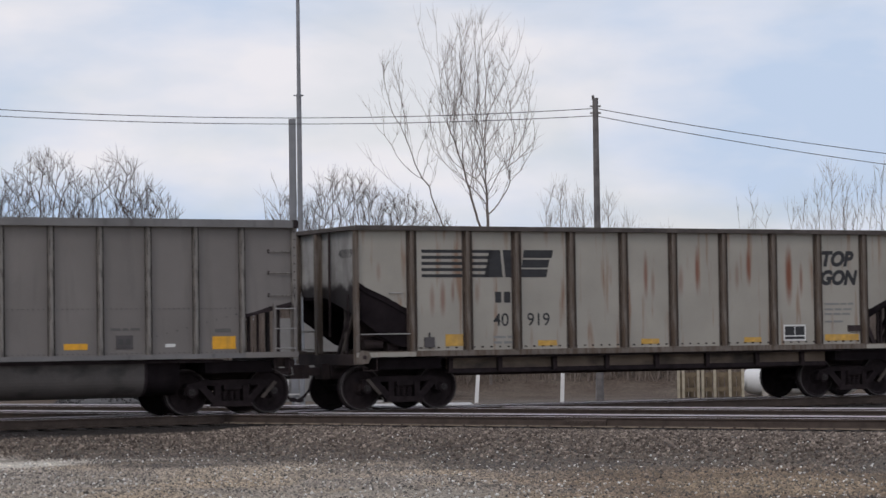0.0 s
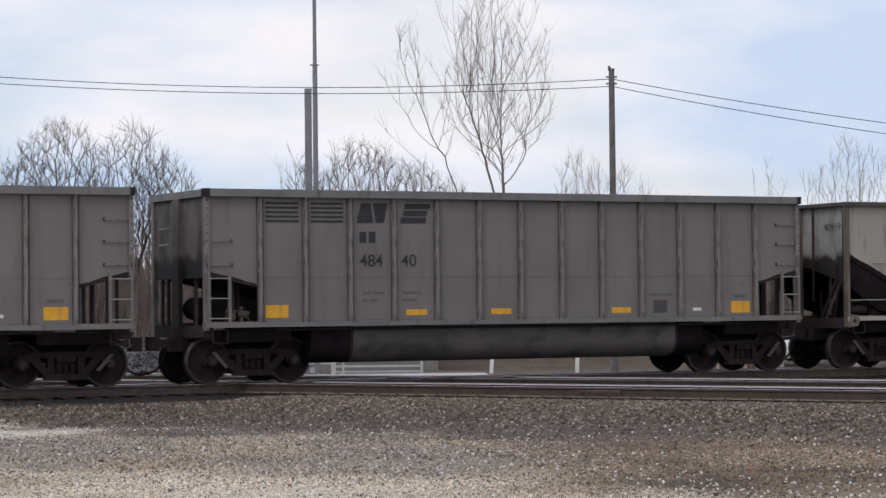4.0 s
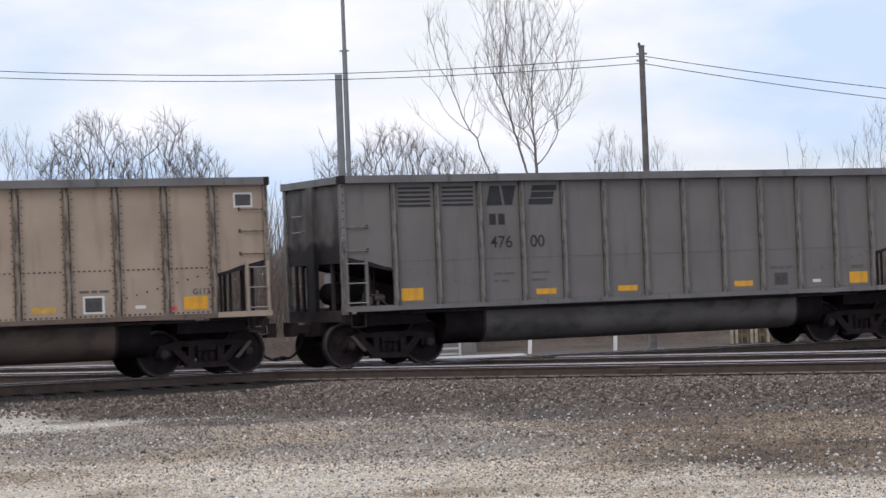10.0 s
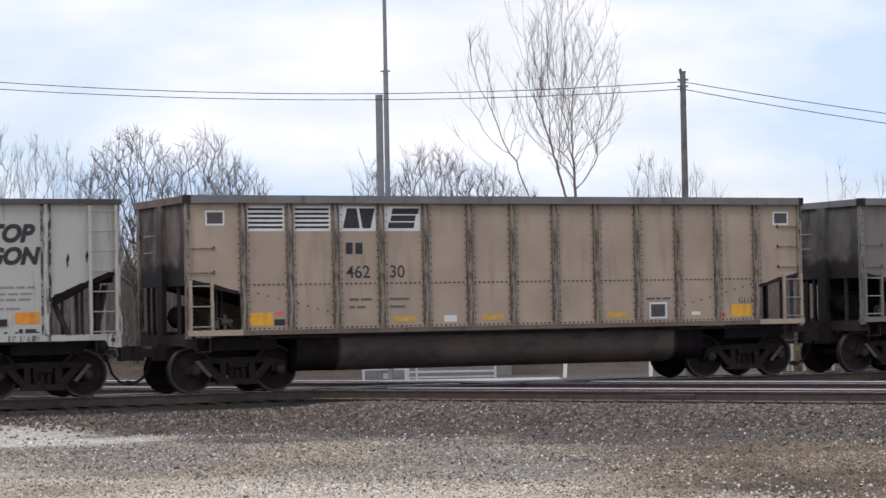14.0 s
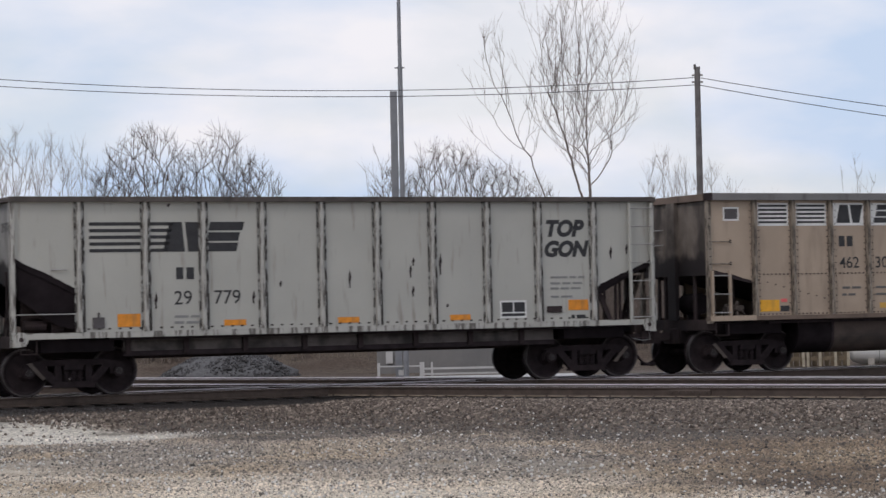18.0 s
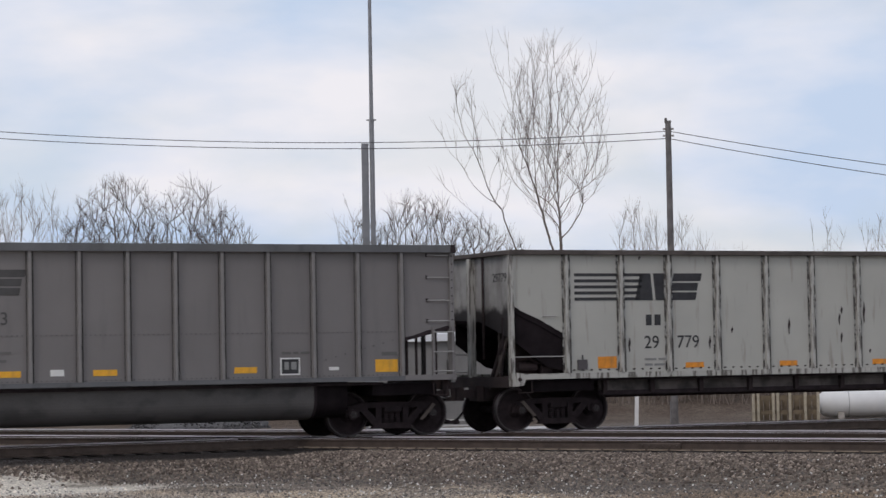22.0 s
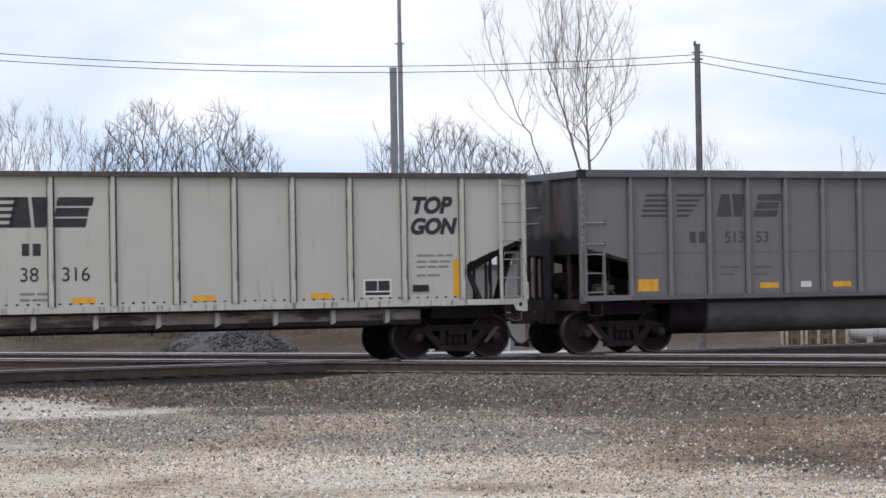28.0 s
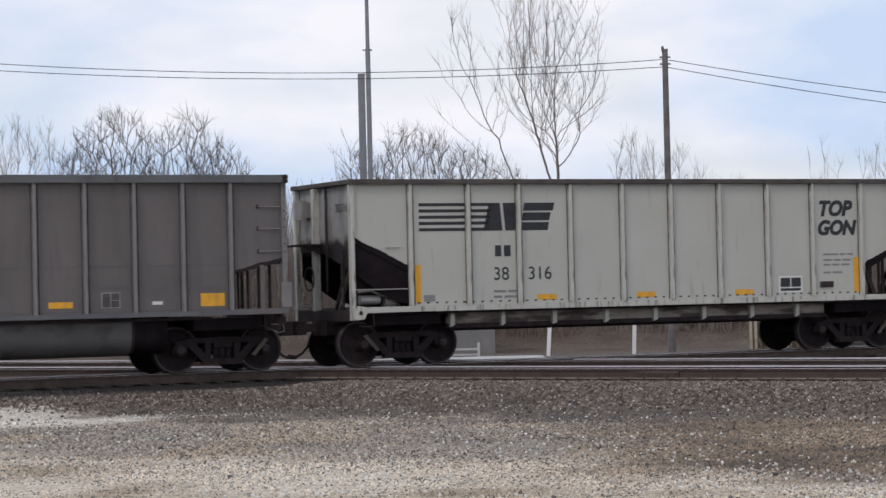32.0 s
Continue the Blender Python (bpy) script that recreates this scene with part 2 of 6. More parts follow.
def gravel_material(name, loose=False):
    """Crushed stone and bare earth: pale dust, brown dirt and grey stones mixed by broad noise, single stones by cells."""
    m = bpy.data.materials.new(name)
    m.use_nodes = True
    n, l = m.node_tree.nodes, m.node_tree.links
    b = n["Principled BSDF"]
    b.inputs["Roughness"].default_value = 0.95
    b.inputs["Specular IOR Level"].default_value = 0.15
    tc = n.new("ShaderNodeTexCoord")

    def noisy(scale, detail, lo, hi, stretch=(1, 1, 1)):
        mp, ns, rp = n.new("ShaderNodeMapping"), n.new("ShaderNodeTexNoise"), n.new("ShaderNodeMapRange")
        mp.inputs["Scale"].default_value = stretch
        ns.inputs["Scale"].default_value, ns.inputs["Detail"].default_value = scale, detail
        rp.inputs["From Min"].default_value, rp.inputs["From Max"].default_value = lo, hi
        l.new(tc.outputs["Object"], mp.inputs["Vector"])
        l.new(mp.outputs["Vector"], ns.inputs["Vector"])
        l.new(ns.outputs["Fac"], rp.inputs["Value"])
        return rp.outputs["Result"]

    def mixed(fac, a, c):
        mx = n.new("ShaderNodeMix")
        mx.data_type = "RGBA"
        for key, v in (("A", a), ("B", c)):
            if isinstance(v, tuple):
                mx.inputs[key].default_value = (*v, 1)
            else:
                l.new(v, mx.inputs[key])
        l.new(fac, mx.inputs["Factor"])
        return mx.outputs["Result"]

    def math_node(op, a, c):
        nd = n.new("ShaderNodeMath")
        nd.operation = op
        for i, v in enumerate((a, c)):
            if isinstance(v, (int, float)):
                nd.inputs[i].default_value = v
            else:
                l.new(v, nd.inputs[i])
        return nd.outputs[0]

    def ranged(v, lo, hi):
        rg = n.new("ShaderNodeMapRange")
        rg.interpolation_type = "SMOOTHSTEP"
        rg.inputs["From Min"].default_value, rg.inputs["From Max"].default_value = lo, hi
        l.new(v, rg.inputs["Value"])
        return rg.outputs["Result"]

    # bands of earth, stone and dust, which run askew across the yard with ragged edges
    sep, wob, ramp = n.new("ShaderNodeSeparateXYZ"), n.new("ShaderNodeTexNoise"), n.new("ShaderNodeValToRGB")
    stretch = n.new("ShaderNodeMapping")
    stretch.inputs["Scale"].default_value = (0.8, 1.3, 1.0)
    wob.inputs["Scale"].default_value, wob.inputs["Detail"].default_value, wob.inputs["Roughness"].default_value = 0.3, 8, 0.62
    l.new(tc.outputs["Object"], sep.inputs[0])
    l.new(tc.outputs["Object"], stretch.inputs["Vector"])
    l.new(stretch.outputs["Vector"], wob.inputs["Vector"])
    ragged = math_node("MULTIPLY", math_node("SUBTRACT", wob.outputs["Fac"], 0.5), 13.0)
    across = math_node("ADD", math_node("ADD", sep.outputs["Y"], math_node("MULTIPLY", sep.outputs["X"], 0.6)), ragged)
    bands = ((22.0, (0.51, 0.431, 0.337)), (25.5, (0.622, 0.549, 0.446)), (29.0, (0.571, 0.5, 0.404)), (31.0, (0.408, 0.351, 0.28)), (33.5, (0.291, 0.259, 0.217)), (36.5, (0.291, 0.257, 0.214)),
             (38.5, (0.337, 0.287, 0.228)), (41.0, (0.255, 0.223, 0.185)), (44.0, (0.168, 0.147, 0.123)))
    ramp.color_ramp.elements[0].position, ramp.color_ramp.elements[0].color = 0.0, (*bands[0][1], 1)
    ramp.color_ramp.elements[1].position, ramp.color_ramp.elements[1].color = 1.0, (*bands[-1][1], 1)
    for at, c in bands[1:-1]:
        ramp.color_ramp.elements.new((at - 22.0) / 22.0).color = (*c, 1)
    lin = n.new("ShaderNodeMapRange")
    lin.inputs["From Min"].default_value, lin.inputs["From Max"].default_value = 22.0, 44.0
    l.new(across, lin.inputs["Value"])
    l.new(lin.outputs["Result"], ramp.inputs["Fac"])
    col = mixed(noisy(0.45, 7, 0.50, 0.66, (1, 0.8, 1)), ramp.outputs["Color"], (0.377, 0.307, 0.223))
    # bare brown earth on one side of the yard
    brown = mixed(noisy(0.5, 7, 0.4, 0.6, (0.7, 1.2, 1)), (0.15, 0.117, 0.088), (0.25, 0.192, 0.135))
    onside = ranged(math_node("ADD", sep.outputs["X"], math_node("MULTIPLY", ragged, 0.3)), 0.6, 4.2)
    notnear = ranged(across, 27.5, 32.0)
    col = mixed(math_node("MULTIPLY", onside, notnear), col, brown)
    col = mixed(ranged(across, 39.0, 43.0), col, (0.14, 0.121, 0.102))

    # a pale spill of limestone dust and a smaller patch of tan soil
    def patch(cx, cy, rx, ry, colour, base, amount=1.0):
        gap, dist = n.new("ShaderNodeVectorMath"), n.new("ShaderNodeVectorMath")
        gap.operation, dist.operation = "MULTIPLY_ADD", "LENGTH"
        gap.inputs[1].default_value, gap.inputs[2].default_value = (1 / rx, 1 / ry, 0.0), (-cx / rx, -cy / ry, 0.0)
        l.new(tc.outputs["Object"], gap.inputs[0])
        l.new(gap.outputs["Vector"], dist.inputs[0])
        edge = math_node("ADD", dist.outputs["Value"], math_node("MULTIPLY", ragged, 0.16))
        return mixed(math_node("MULTIPLY", ranged(edge, 1.2, 0.62), amount), base, colour)
    col = patch(-9.0, 43.6, 4.0, 2.3, (0.612, 0.569, 0.494), col)
    col = patch(-2.0, 40.3, 1.5, 1.7, (0.41, 0.345, 0.262), col, 0.65)
    col = patch(5.6, 34.2, 1.8, 1.7, (0.35, 0.28, 0.19), col, 0.4)
    # dead grass beyond the yard
    beyond = ranged(math_node("ADD", sep.outputs["Y"], ragged), 74.0, 78.0)
    col = mixed(beyond, col, mixed(noisy(0.5, 6, 0.4, 0.65, (1, 1, 3)), (0.107, 0.0812, 0.0655), (0.153, 0.124, 0.0997)))
    # darker ballast along the tracks
    def reach(nx, ny, off, near, gone, fold=True):
        dot, plus, rng = n.new("ShaderNodeVectorMath"), n.new("ShaderNodeMath"), n.new("ShaderNodeMapRange")
        dot.operation, plus.operation = "DOT_PRODUCT", "ADD"
        dot.inputs[1].default_value = (nx, ny, 0)
        plus.inputs[1].default_value = off
        l.new(tc.outputs["Object"], dot.inputs[0])
        l.new(dot.outputs["Value"], plus.inputs[0])
        last = plus.outputs[0]
        if fold:
            ab = n.new("ShaderNodeMath")
            ab.operation = "ABSOLUTE"
            l.new(last, ab.inputs[0])
            last = ab.outputs[0]
        rng.inputs["From Min"].default_value, rng.inputs["From Max"].default_value = gone, near
        l.new(last, rng.inputs["Value"])
        return rng.outputs["Result"]
    a1, a2 = radians(HEADING), radians(-36.5)
    train_band = reach(-math.sin(a1), math.cos(a1), -math.cos(a1) * (SIDE_AT_ZERO + 1.67), 2.3, 3.3)
    cross_band = reach(-math.sin(a2), math.cos(a2), -math.cos(a2) * 52.7, 2.9, 3.9)
    col = mixed(train_band, col, (0.033, 0.028, 0.026))
    col = mixed(cross_band, col, (0.0632, 0.0544, 0.0475))
    if loose:
        # single stones, some dark, some pale, of the ground they lie on
        geo, shade = n.new("ShaderNodeNewGeometry"), n.new("ShaderNodeValToRGB")
        for at, v in ((0.0, 0.16), (0.25, 0.46), (0.6, 0.68), (0.9, 1.0)):
            e = shade.color_ramp.elements[0] if at == 0.0 else shade.color_ramp.elements.new(at)
            e.position, e.color = at, (v, v * 0.99, v * 1.01, 1)
        shade.color_ramp.elements[-1].color = (1.0, 0.99, 1.01, 1)
        l.new(geo.outputs["Random Per Island"], shade.inputs["Fac"])
        grey = mixed(math_node("MULTIPLY", ranged(geo.outputs["Random Per Island"], 0.5, 0.1), 0.6), col, (0.24, 0.235, 0.23))
        sc, up = n.new("ShaderNodeVectorMath"), n.new("ShaderNodeVectorMath")
        sc.operation, up.operation = "MULTIPLY", "SCALE"
        up.inputs["Scale"].default_value = 1.62
        l.new(grey, sc.inputs[0])
        l.new(shade.outputs["Color"], sc.inputs[1])
        l.new(sc.outputs["Vector"], up.inputs[0])
        l.new(up.outputs["Vector"], b.inputs["Base Color"])
        return m
    cells = n.new("ShaderNodeTexVoronoi")
    cells.inputs["Scale"].default_value = 21.0
    l.new(tc.outputs["Object"], cells.inputs["Vector"])
    hsv = n.new("ShaderNodeSeparateColor")
    l.new(cells.outputs["Color"], hsv.inputs["Color"])
    rp = n.new("ShaderNodeMapRange")
    rp.inputs["To Min"].default_value, rp.inputs["To Max"].default_value = 0.66, 1.34
    l.new(hsv.outputs["Red"], rp.inputs["Value"])
    sc = n.new("ShaderNodeVectorMath")
    sc.operation = "SCALE"
    l.new(col, sc.inputs[0])
    l.new(rp.outputs["Result"], sc.inputs["Scale"])
    l.new(sc.outputs["Vector"], b.inputs["Base Color"])
    bp = n.new("ShaderNodeBump")
    bp.inputs["Strength"].default_value, bp.inputs["Distance"].default_value = 0.6, 0.04
    l.new(cells.outputs["Distance"], bp.inputs["Height"])
    l.new(bp.outputs["Normal"], b.inputs["Normal"])
    return m


GRAVEL = gravel_material("gravel_ground")
LOOSE = gravel_material("loose_gravel_stone", True)
BALLAST = mat("dark_ballast_stone", (0.024, 0.021, 0.02), 0.95, vary=0.6, scale=7, fine=25, bump=0.3)


# ---- shape helpers ----
def box(bm, x0, x1, y0, y1, z0, z1):
    v = [bm.verts.new((x, y, z)) for x in (x0, x1) for y in (y0, y1) for z in (z0, z1)]
    for f in ((0, 1, 3, 2), (4, 6, 7, 5), (0, 4, 5, 1), (2, 3, 7, 6), (0, 2, 6, 4), (1, 5, 7, 3)):
        bm.faces.new([v[i] for i in f])


def prism(bm, outline, axis, a, b):
    """A flat outline pushed from a to b along an axis; the outline gives the other two coordinates in order."""
    def put(p, d):
        q = list(p)
        q.insert("xyz".index(axis), d)
        return bm.verts.new(q)
    lo, hi = [put(p, a) for p in outline], [put(p, b) for p in outline]
    bm.faces.new(lo)
    bm.faces.new(hi[::-1])
    k = len(outline)
    for i in range(k):
        bm.faces.new((lo[i], hi[i], hi[(i + 1) % k], lo[(i + 1) % k]))


def tube(bm, p, q, r, r2=None, n=8, caps=True):
    p, q = Vector(p), Vector(q)
    d = (q - p).normalized()
    u = d.orthogonal().normalized()
    w = d.cross(u)
    rings = []
    for c, rad in ((p, r), (q, r if r2 is None else r2)):
        rings.append([bm.verts.new(c + rad * (math.cos(2 * math.pi * i / n) * u + math.sin(2 * math.pi * i / n) * w)) for i in range(n)])
    for i in range(n):
        bm.faces.new((rings[0][i], rings[0][(i + 1) % n], rings[1][(i + 1) % n], rings[1][i]))
    if caps:
        bm.faces.new(rings[0][::-1])
        bm.faces.new(rings[1])


def bend(bm, points, r, n=6):
    """One round bar swept along points."""
    pts = [Vector(p) for p in points]
    u = (pts[1] - pts[0]).orthogonal().normalized()
    rings = []
    for i, p in enumerate(pts):
        d = (pts[min(i + 1, len(pts) - 1)] - pts[max(i - 1, 0)]).normalized()
        u = (u - d * u.dot(d)).normalized()
        w = d.cross(u)
        rings.append([bm.verts.new(p + r * (math.cos(2 * math.pi * k / n) * u + math.sin(2 * math.pi * k / n) * w)) for k in range(n)])
    for a, b in zip(rings, rings[1:]):
        for k in range(n):
            bm.faces.new((a[k], a[(k + 1) % n], b[(k + 1) % n], b[k]))
    bm.faces.new(rings[0][::-1])
    bm.faces.new(rings[-1])


MESHES = {}


def shape(key, material, build, smooth=False):
    """A mesh made once and shared by all that ask for the same key."""
    k = (key, material.name)
    if k not in MESHES:
        bm = bmesh.new()
        build(bm)
        bmesh.ops.recalc_face_normals(bm, faces=bm.faces)
        me = bpy.data.meshes.new(key)
        bm.to_mesh(me)
        bm.free()
        me.materials.append(material)
        if smooth:
            me.shade_smooth()
        MESHES[k] = me
    return MESHES[k]


def part(name, key, material, build, parent=None, label="", at=None, smooth=False):
    ob = new(name, shape(key, material, build, smooth))
    ob.parent = parent
    if at is not None:
        ob.matrix_basis = at
    return tagged(ob, label)


TEXTS = {}


def glyph_meshes(body, size, material, shear, bold):
    """The letters of a word as flat meshes, one for each, all in the word's own space."""
    cu = bpy.data.curves.new("text", "FONT")
    cu.body, cu.size, cu.shear, cu.extrude, cu.offset = body, size, shear, 0.002, bold
    ob = bpy.data.objects.new("text", cu)
    scene.collection.objects.link(ob)
    bpy.context.view_layer.update()
    me = bpy.data.meshes.new_from_object(ob.evaluated_get(bpy.context.evaluated_depsgraph_get()))
    bpy.data.objects.remove(ob)
    bpy.data.curves.remove(cu)
    bm = bmesh.new()
    bm.from_mesh(me)
    bpy.data.meshes.remove(me)
    bm.verts.ensure_lookup_table()
    seen, made = set(), []
    for v in bm.verts:
        if v.index in seen:
            continue
        stack, piece = [v], []
        seen.add(v.index)
        while stack:
            a = stack.pop()
            piece.append(a)
            for edge in a.link_edges:
                o = edge.other_vert(a)
                if o.index not in seen:
                    seen.add(o.index)
                    stack.append(o)
        order = {a.index: k for k, a in enumerate(piece)}
        faces = {f.index: f for a in piece for f in a.link_faces}
        one = bpy.data.meshes.new("glyph")
        one.from_pydata([tuple(a.co) for a in piece], [], [[order[a.index] for a in f.verts] for f in faces.values()])
        one.materials.append(material)
        made.append(one)
    bm.free()
    return made


def lettering(body, size, material, parent, x, y, z, name="painted_digit", shear=0.0, label="", bold=0.001, place=None):
    """Flat letters, each a part of its own, on a side that faces -y; x is their left edge and z their foot."""
    k = (body, size, material.name, shear, bold)
    if k not in TEXTS:
        TEXTS[k] = glyph_meshes(*k[:2], material, shear, bold)
    for me in TEXTS[k]:
        ob = new(name, me)
        ob.parent = parent
        ob.matrix_basis = pose(x, y, z, 90, 0, 0) if place is None else place
        tagged(ob, label)


# ---- plan ----
C26, S26 = math.cos(radians(HEADING)), math.sin(radians(HEADING))
TRAIN_MID = SIDE_AT_ZERO + 1.5 / C26          # the train track's centre line at x = 0
CROSS = -36.5                                 # heading of the two level tracks that cross the train's
CC, SC = math.cos(radians(CROSS)), math.sin(radians(CROSS))
NEAR_MID = 47.0 + 4.05 * math.tan(radians(-CROSS))
SECOND_MID = NEAR_MID + 4.4 / CC
TRACKS = (("train_track", TRAIN_MID, HEADING), ("near_track", NEAR_MID, CROSS), ("second_track", SECOND_MID, CROSS))


def from_track(x, y, mid, heading):
    a = radians(heading)
    return -math.sin(a) * x + math.cos(a) * (y - mid)


def ease(a, b, v):
    v = min(1.0, max(0.0, (v - a) / (b - a)))
    return v * v * (3 - 2 * v)


def ground_height(x, y):
    d = min(abs(from_track(x, y, mid, h)) for _, mid, h in TRACKS)
    front = y < min(mid + x * math.tan(radians(h)) for _, mid, h in TRACKS)
    low = -0.62 if front else -0.42
    z = -0.24 + (low + 0.24) * ease(1.9, 5.0, d)
    bank = 1.75 * ease(81.5, 90, y) + 1.2 * ease(95, 115, y)
    return z + bank + 0.035 * noise.noise((x * 0.35, y * 0.35, 0.0)) * ease(1.9, 5.0, d)


def spread_axis(inner_lo, inner_hi, step, reach):
    a = list(np.arange(inner_lo, inner_hi + step / 2, step))
    out, d = [], step
    while d < reach:
        d *= 1.5
        out.append(d)
    return [inner_lo - d for d in out[::-1]] + a + [inner_hi + d for d in out]


def ground():
    xs, ys = spread_axis(-24, 24, 0.5, 2500), spread_axis(14, 116, 0.5, 2500)
    verts = [(x, y, ground_height(x, y)) for y in ys for x in xs]
    w = len(xs)
    faces = [(j * w + i, j * w + i + 1, (j + 1) * w + i + 1, (j + 1) * w + i) for j in range(len(ys) - 1) for i in range(w - 1)]
    me = bpy.data.meshes.new("ground")
    me.from_pydata(verts, [], faces)
    me.materials.append(GRAVEL)
    me.shade_smooth()
    tagged(new("ground", me), "grey-brown crushed stone yard with pale dusty patches", "ground", kind="structure")


# ---- tracks ----
def rail_profile(bm):
    prism(bm, [(-0.07, -0.19), (0.07, -0.19), (0.07, -0.175), (0.012, -0.15), (0.012, -0.045), (0.036, -0.035), (0.036, -0.006),
               (0.028, 0.0), (-0.028, 0.0), (-0.036, -0.006), (-0.036, -0.035), (-0.012, -0.045), (-0.012, -0.15), (-0.07, -0.175)], "x", -45, 45)


def track(name, mid, heading, label, tie_gap, along):
    top = tagged(new(name), label, "railway track", kind="structure")
    top.matrix_world = pose(0, mid, 0, 0, 0, heading)
    for y in (-0.754, 0.754):
        r = part("rail", "rail", RAIL_SIDE, rail_profile, top, "rusty rail with a polished head", pose(0, y, 0))
        sgn = 1 if y < 0 else -1
        part("running_surface", "running%d" % sgn, RAIL_TOP,
             lambda bm, g=sgn: (box(bm, -45, 45, -0.03, 0.03, 0.0, 0.003), box(bm, -45, 45, g * 0.036, g * 0.039, -0.022, -0.004)), r)
    if name == "near_track":
        part("rail_foot_dust", "rail_foot_dust", RAIL_FOOT, lambda bm: box(bm, -45, 45, -0.836, -0.805, -0.192, -0.168), top, "tan dust along the rail's foot")
    part("ballast_bed", "ballast_bed", BALLAST,
         lambda bm: prism(bm, [(-2.3, -0.62), (2.3, -0.62), (1.55, -0.235), (-1.55, -0.235)], "x", -45, 45), top, "dark ballast bed")
    random.seed(len(name))
    for x in np.arange(along[0], along[1], tie_gap):
        part("tie", "tie", TIE, lambda bm: box(bm, -0.11, 0.11, -1.3, 1.3, -0.36, -0.195), top,
             at=pose(x + random.uniform(-0.02, 0.02), random.uniform(-0.06, 0.06), random.uniform(-0.012, 0.004), 0, 0, random.uniform(-1.2, 1.2)))
        for y in (-0.754, 0.754):
            part("tie_plate", "tie_plate", RAIL_SIDE, lambda bm: (box(bm, -0.09, 0.09, -0.17, 0.17, -0.196, -0.184), box(bm, -0.06, -0.03, -0.11, -0.08, -0.186, -0.16), box(bm, 0.03, 0.06, 0.08, 0.11, -0.186, -0.16)),
                 top, at=pose(x, y, 0))
    return top


def joint_bar(bm):
    prism(bm, [(-0.064, -0.165), (-0.030, -0.15), (-0.030, -0.055), (-0.052, -0.045), (-0.066, -0.07)], "x", -0.46, 0.46)
    for i in range(6):
        tube(bm, (-0.38 + i * 0.152, -0.058, -0.105), (-0.38 + i * 0.152, -0.10, -0.105), 0.02, n=6)


def tracks():
    track("train_track", TRAIN_MID, HEADING, "railway track of rusty rails on oily ties, crossed by two others", 0.52, (-15, 16))
    near = track("near_track", NEAR_MID, CROSS, "railway track with polished rails and a bolted joint", 0.497, (-20, 14))
    track("second_track", SECOND_MID, CROSS, "railway track behind the nearer one", 0.52, (-14, 14))
    part("joint_bar", "joint_bar", RAIL_SIDE, joint_bar, near, "six-bolt rusty joint bar", pose(JOINT_AT, -0.754, 0))


# ---- rail cars ----
def lathe(bm, profile, n=28, caps=True):
    """A round body about the y axis; profile gives (y, radius)."""
    rings = [[bm.verts.new((r * math.cos(2 * math.pi * i / n), y, r * math.sin(2 * math.pi * i / n))) for i in range(n)] for y, r in profile]
    for a, b in zip(rings, rings[1:]):
        for i in range(n):
            bm.faces.new((a[i], a[(i + 1) % n], b[(i + 1) % n], b[i]))
    if caps:
        bm.faces.new(rings[0])
        bm.faces.new(rings[-1][::-1])


RADIUS = 0.483
AXLE = 0.93


def wheel_shape(bm):
    """One wheel at its own centre, its outer face towards -y."""
    lathe(bm, [(-0.075, 0.09), (-0.075, 0.13), (-0.035, 0.17), (-0.02, 0.38), (-0.066, 0.41), (-0.07, 0.466), (-0.064, 0.478), (0.03, 0.485),
               (0.042, 0.508), (0.062, 0.508), (0.068, 0.476), (0.066, 0.415), (0.02, 0.38), (0.03, 0.17), (0.07, 0.13), (0.07, 0.09)], 32)


def tread_ring(bm):
    lathe(bm, [(-0.0715, 0.448), (-0.0725, 0.453), (-0.0725, 0.470), (-0.068, 0.4795), (0.02, 0.4865)], 32, caps=False)


def side_frame(bm):
    """Cast side frame seen from outside, its middle at the bolster; y is its depth."""
    a, b, k = -0.06, 0.06, AXLE
    prism(bm, [(-k - 0.10, 0.53), (-k - 0.10, 0.65), (-0.64, 0.73), (0.64, 0.73), (k + 0.10, 0.65), (k + 0.10, 0.53), (k - 0.08, 0.55), (0.57, 0.615), (-0.57, 0.615), (-k + 0.08, 0.55)], "y", a, b)
    for g in (-1, 1):
        prism(bm, [(g * 0.78, 0.59), (g * 0.62, 0.63), (g * 0.26, 0.27), (g * 0.42, 0.21)], "y", a, b)
        prism(bm, [(g * 0.38, 0.65), (g * 0.25, 0.65), (g * 0.25, 0.22), (g * 0.38, 0.22)], "y", a, b)
        prism(bm, [(g * (k - 0.17), 0.58), (g * (k + 0.14), 0.58), (g * (k + 0.16), 0.42), (g * (k + 0.08), 0.42), (g * (k + 0.06), 0.51), (g * (k - 0.06), 0.51), (g * (k - 0.10), 0.42), (g * (k - 0.17), 0.44)], "y", a, b)
        tube(bm, (g * k, -0.13, RADIUS), (g * k, 0.05, RADIUS), 0.115, n=16)
    prism(bm, [(-0.46, 0.17), (0.46, 0.17), (0.40, 0.29), (-0.40, 0.29)], "y", -0.09, 0.09)
    box(bm, -0.2, 0.2, -0.10, 0.08, 0.53, 0.63)
    box(bm, -0.5, -0.3, -0.075, -0.06, 0.66, 0.70)
    box(bm, 0.3, 0.5, -0.075, -0.06, 0.66, 0.70)


def bearing_cap(bm):
    tube(bm, (0, -0.155, 0), (0, -0.13, 0), 0.075, n=12)
    for i in range(3):
        x, z = 0.042 * math.cos(2.1 * i + 0.5), 0.042 * math.sin(2.1 * i + 0.5)
        tube(bm, (x, -0.172, z), (x, -0.155, z), 0.015, n=6)


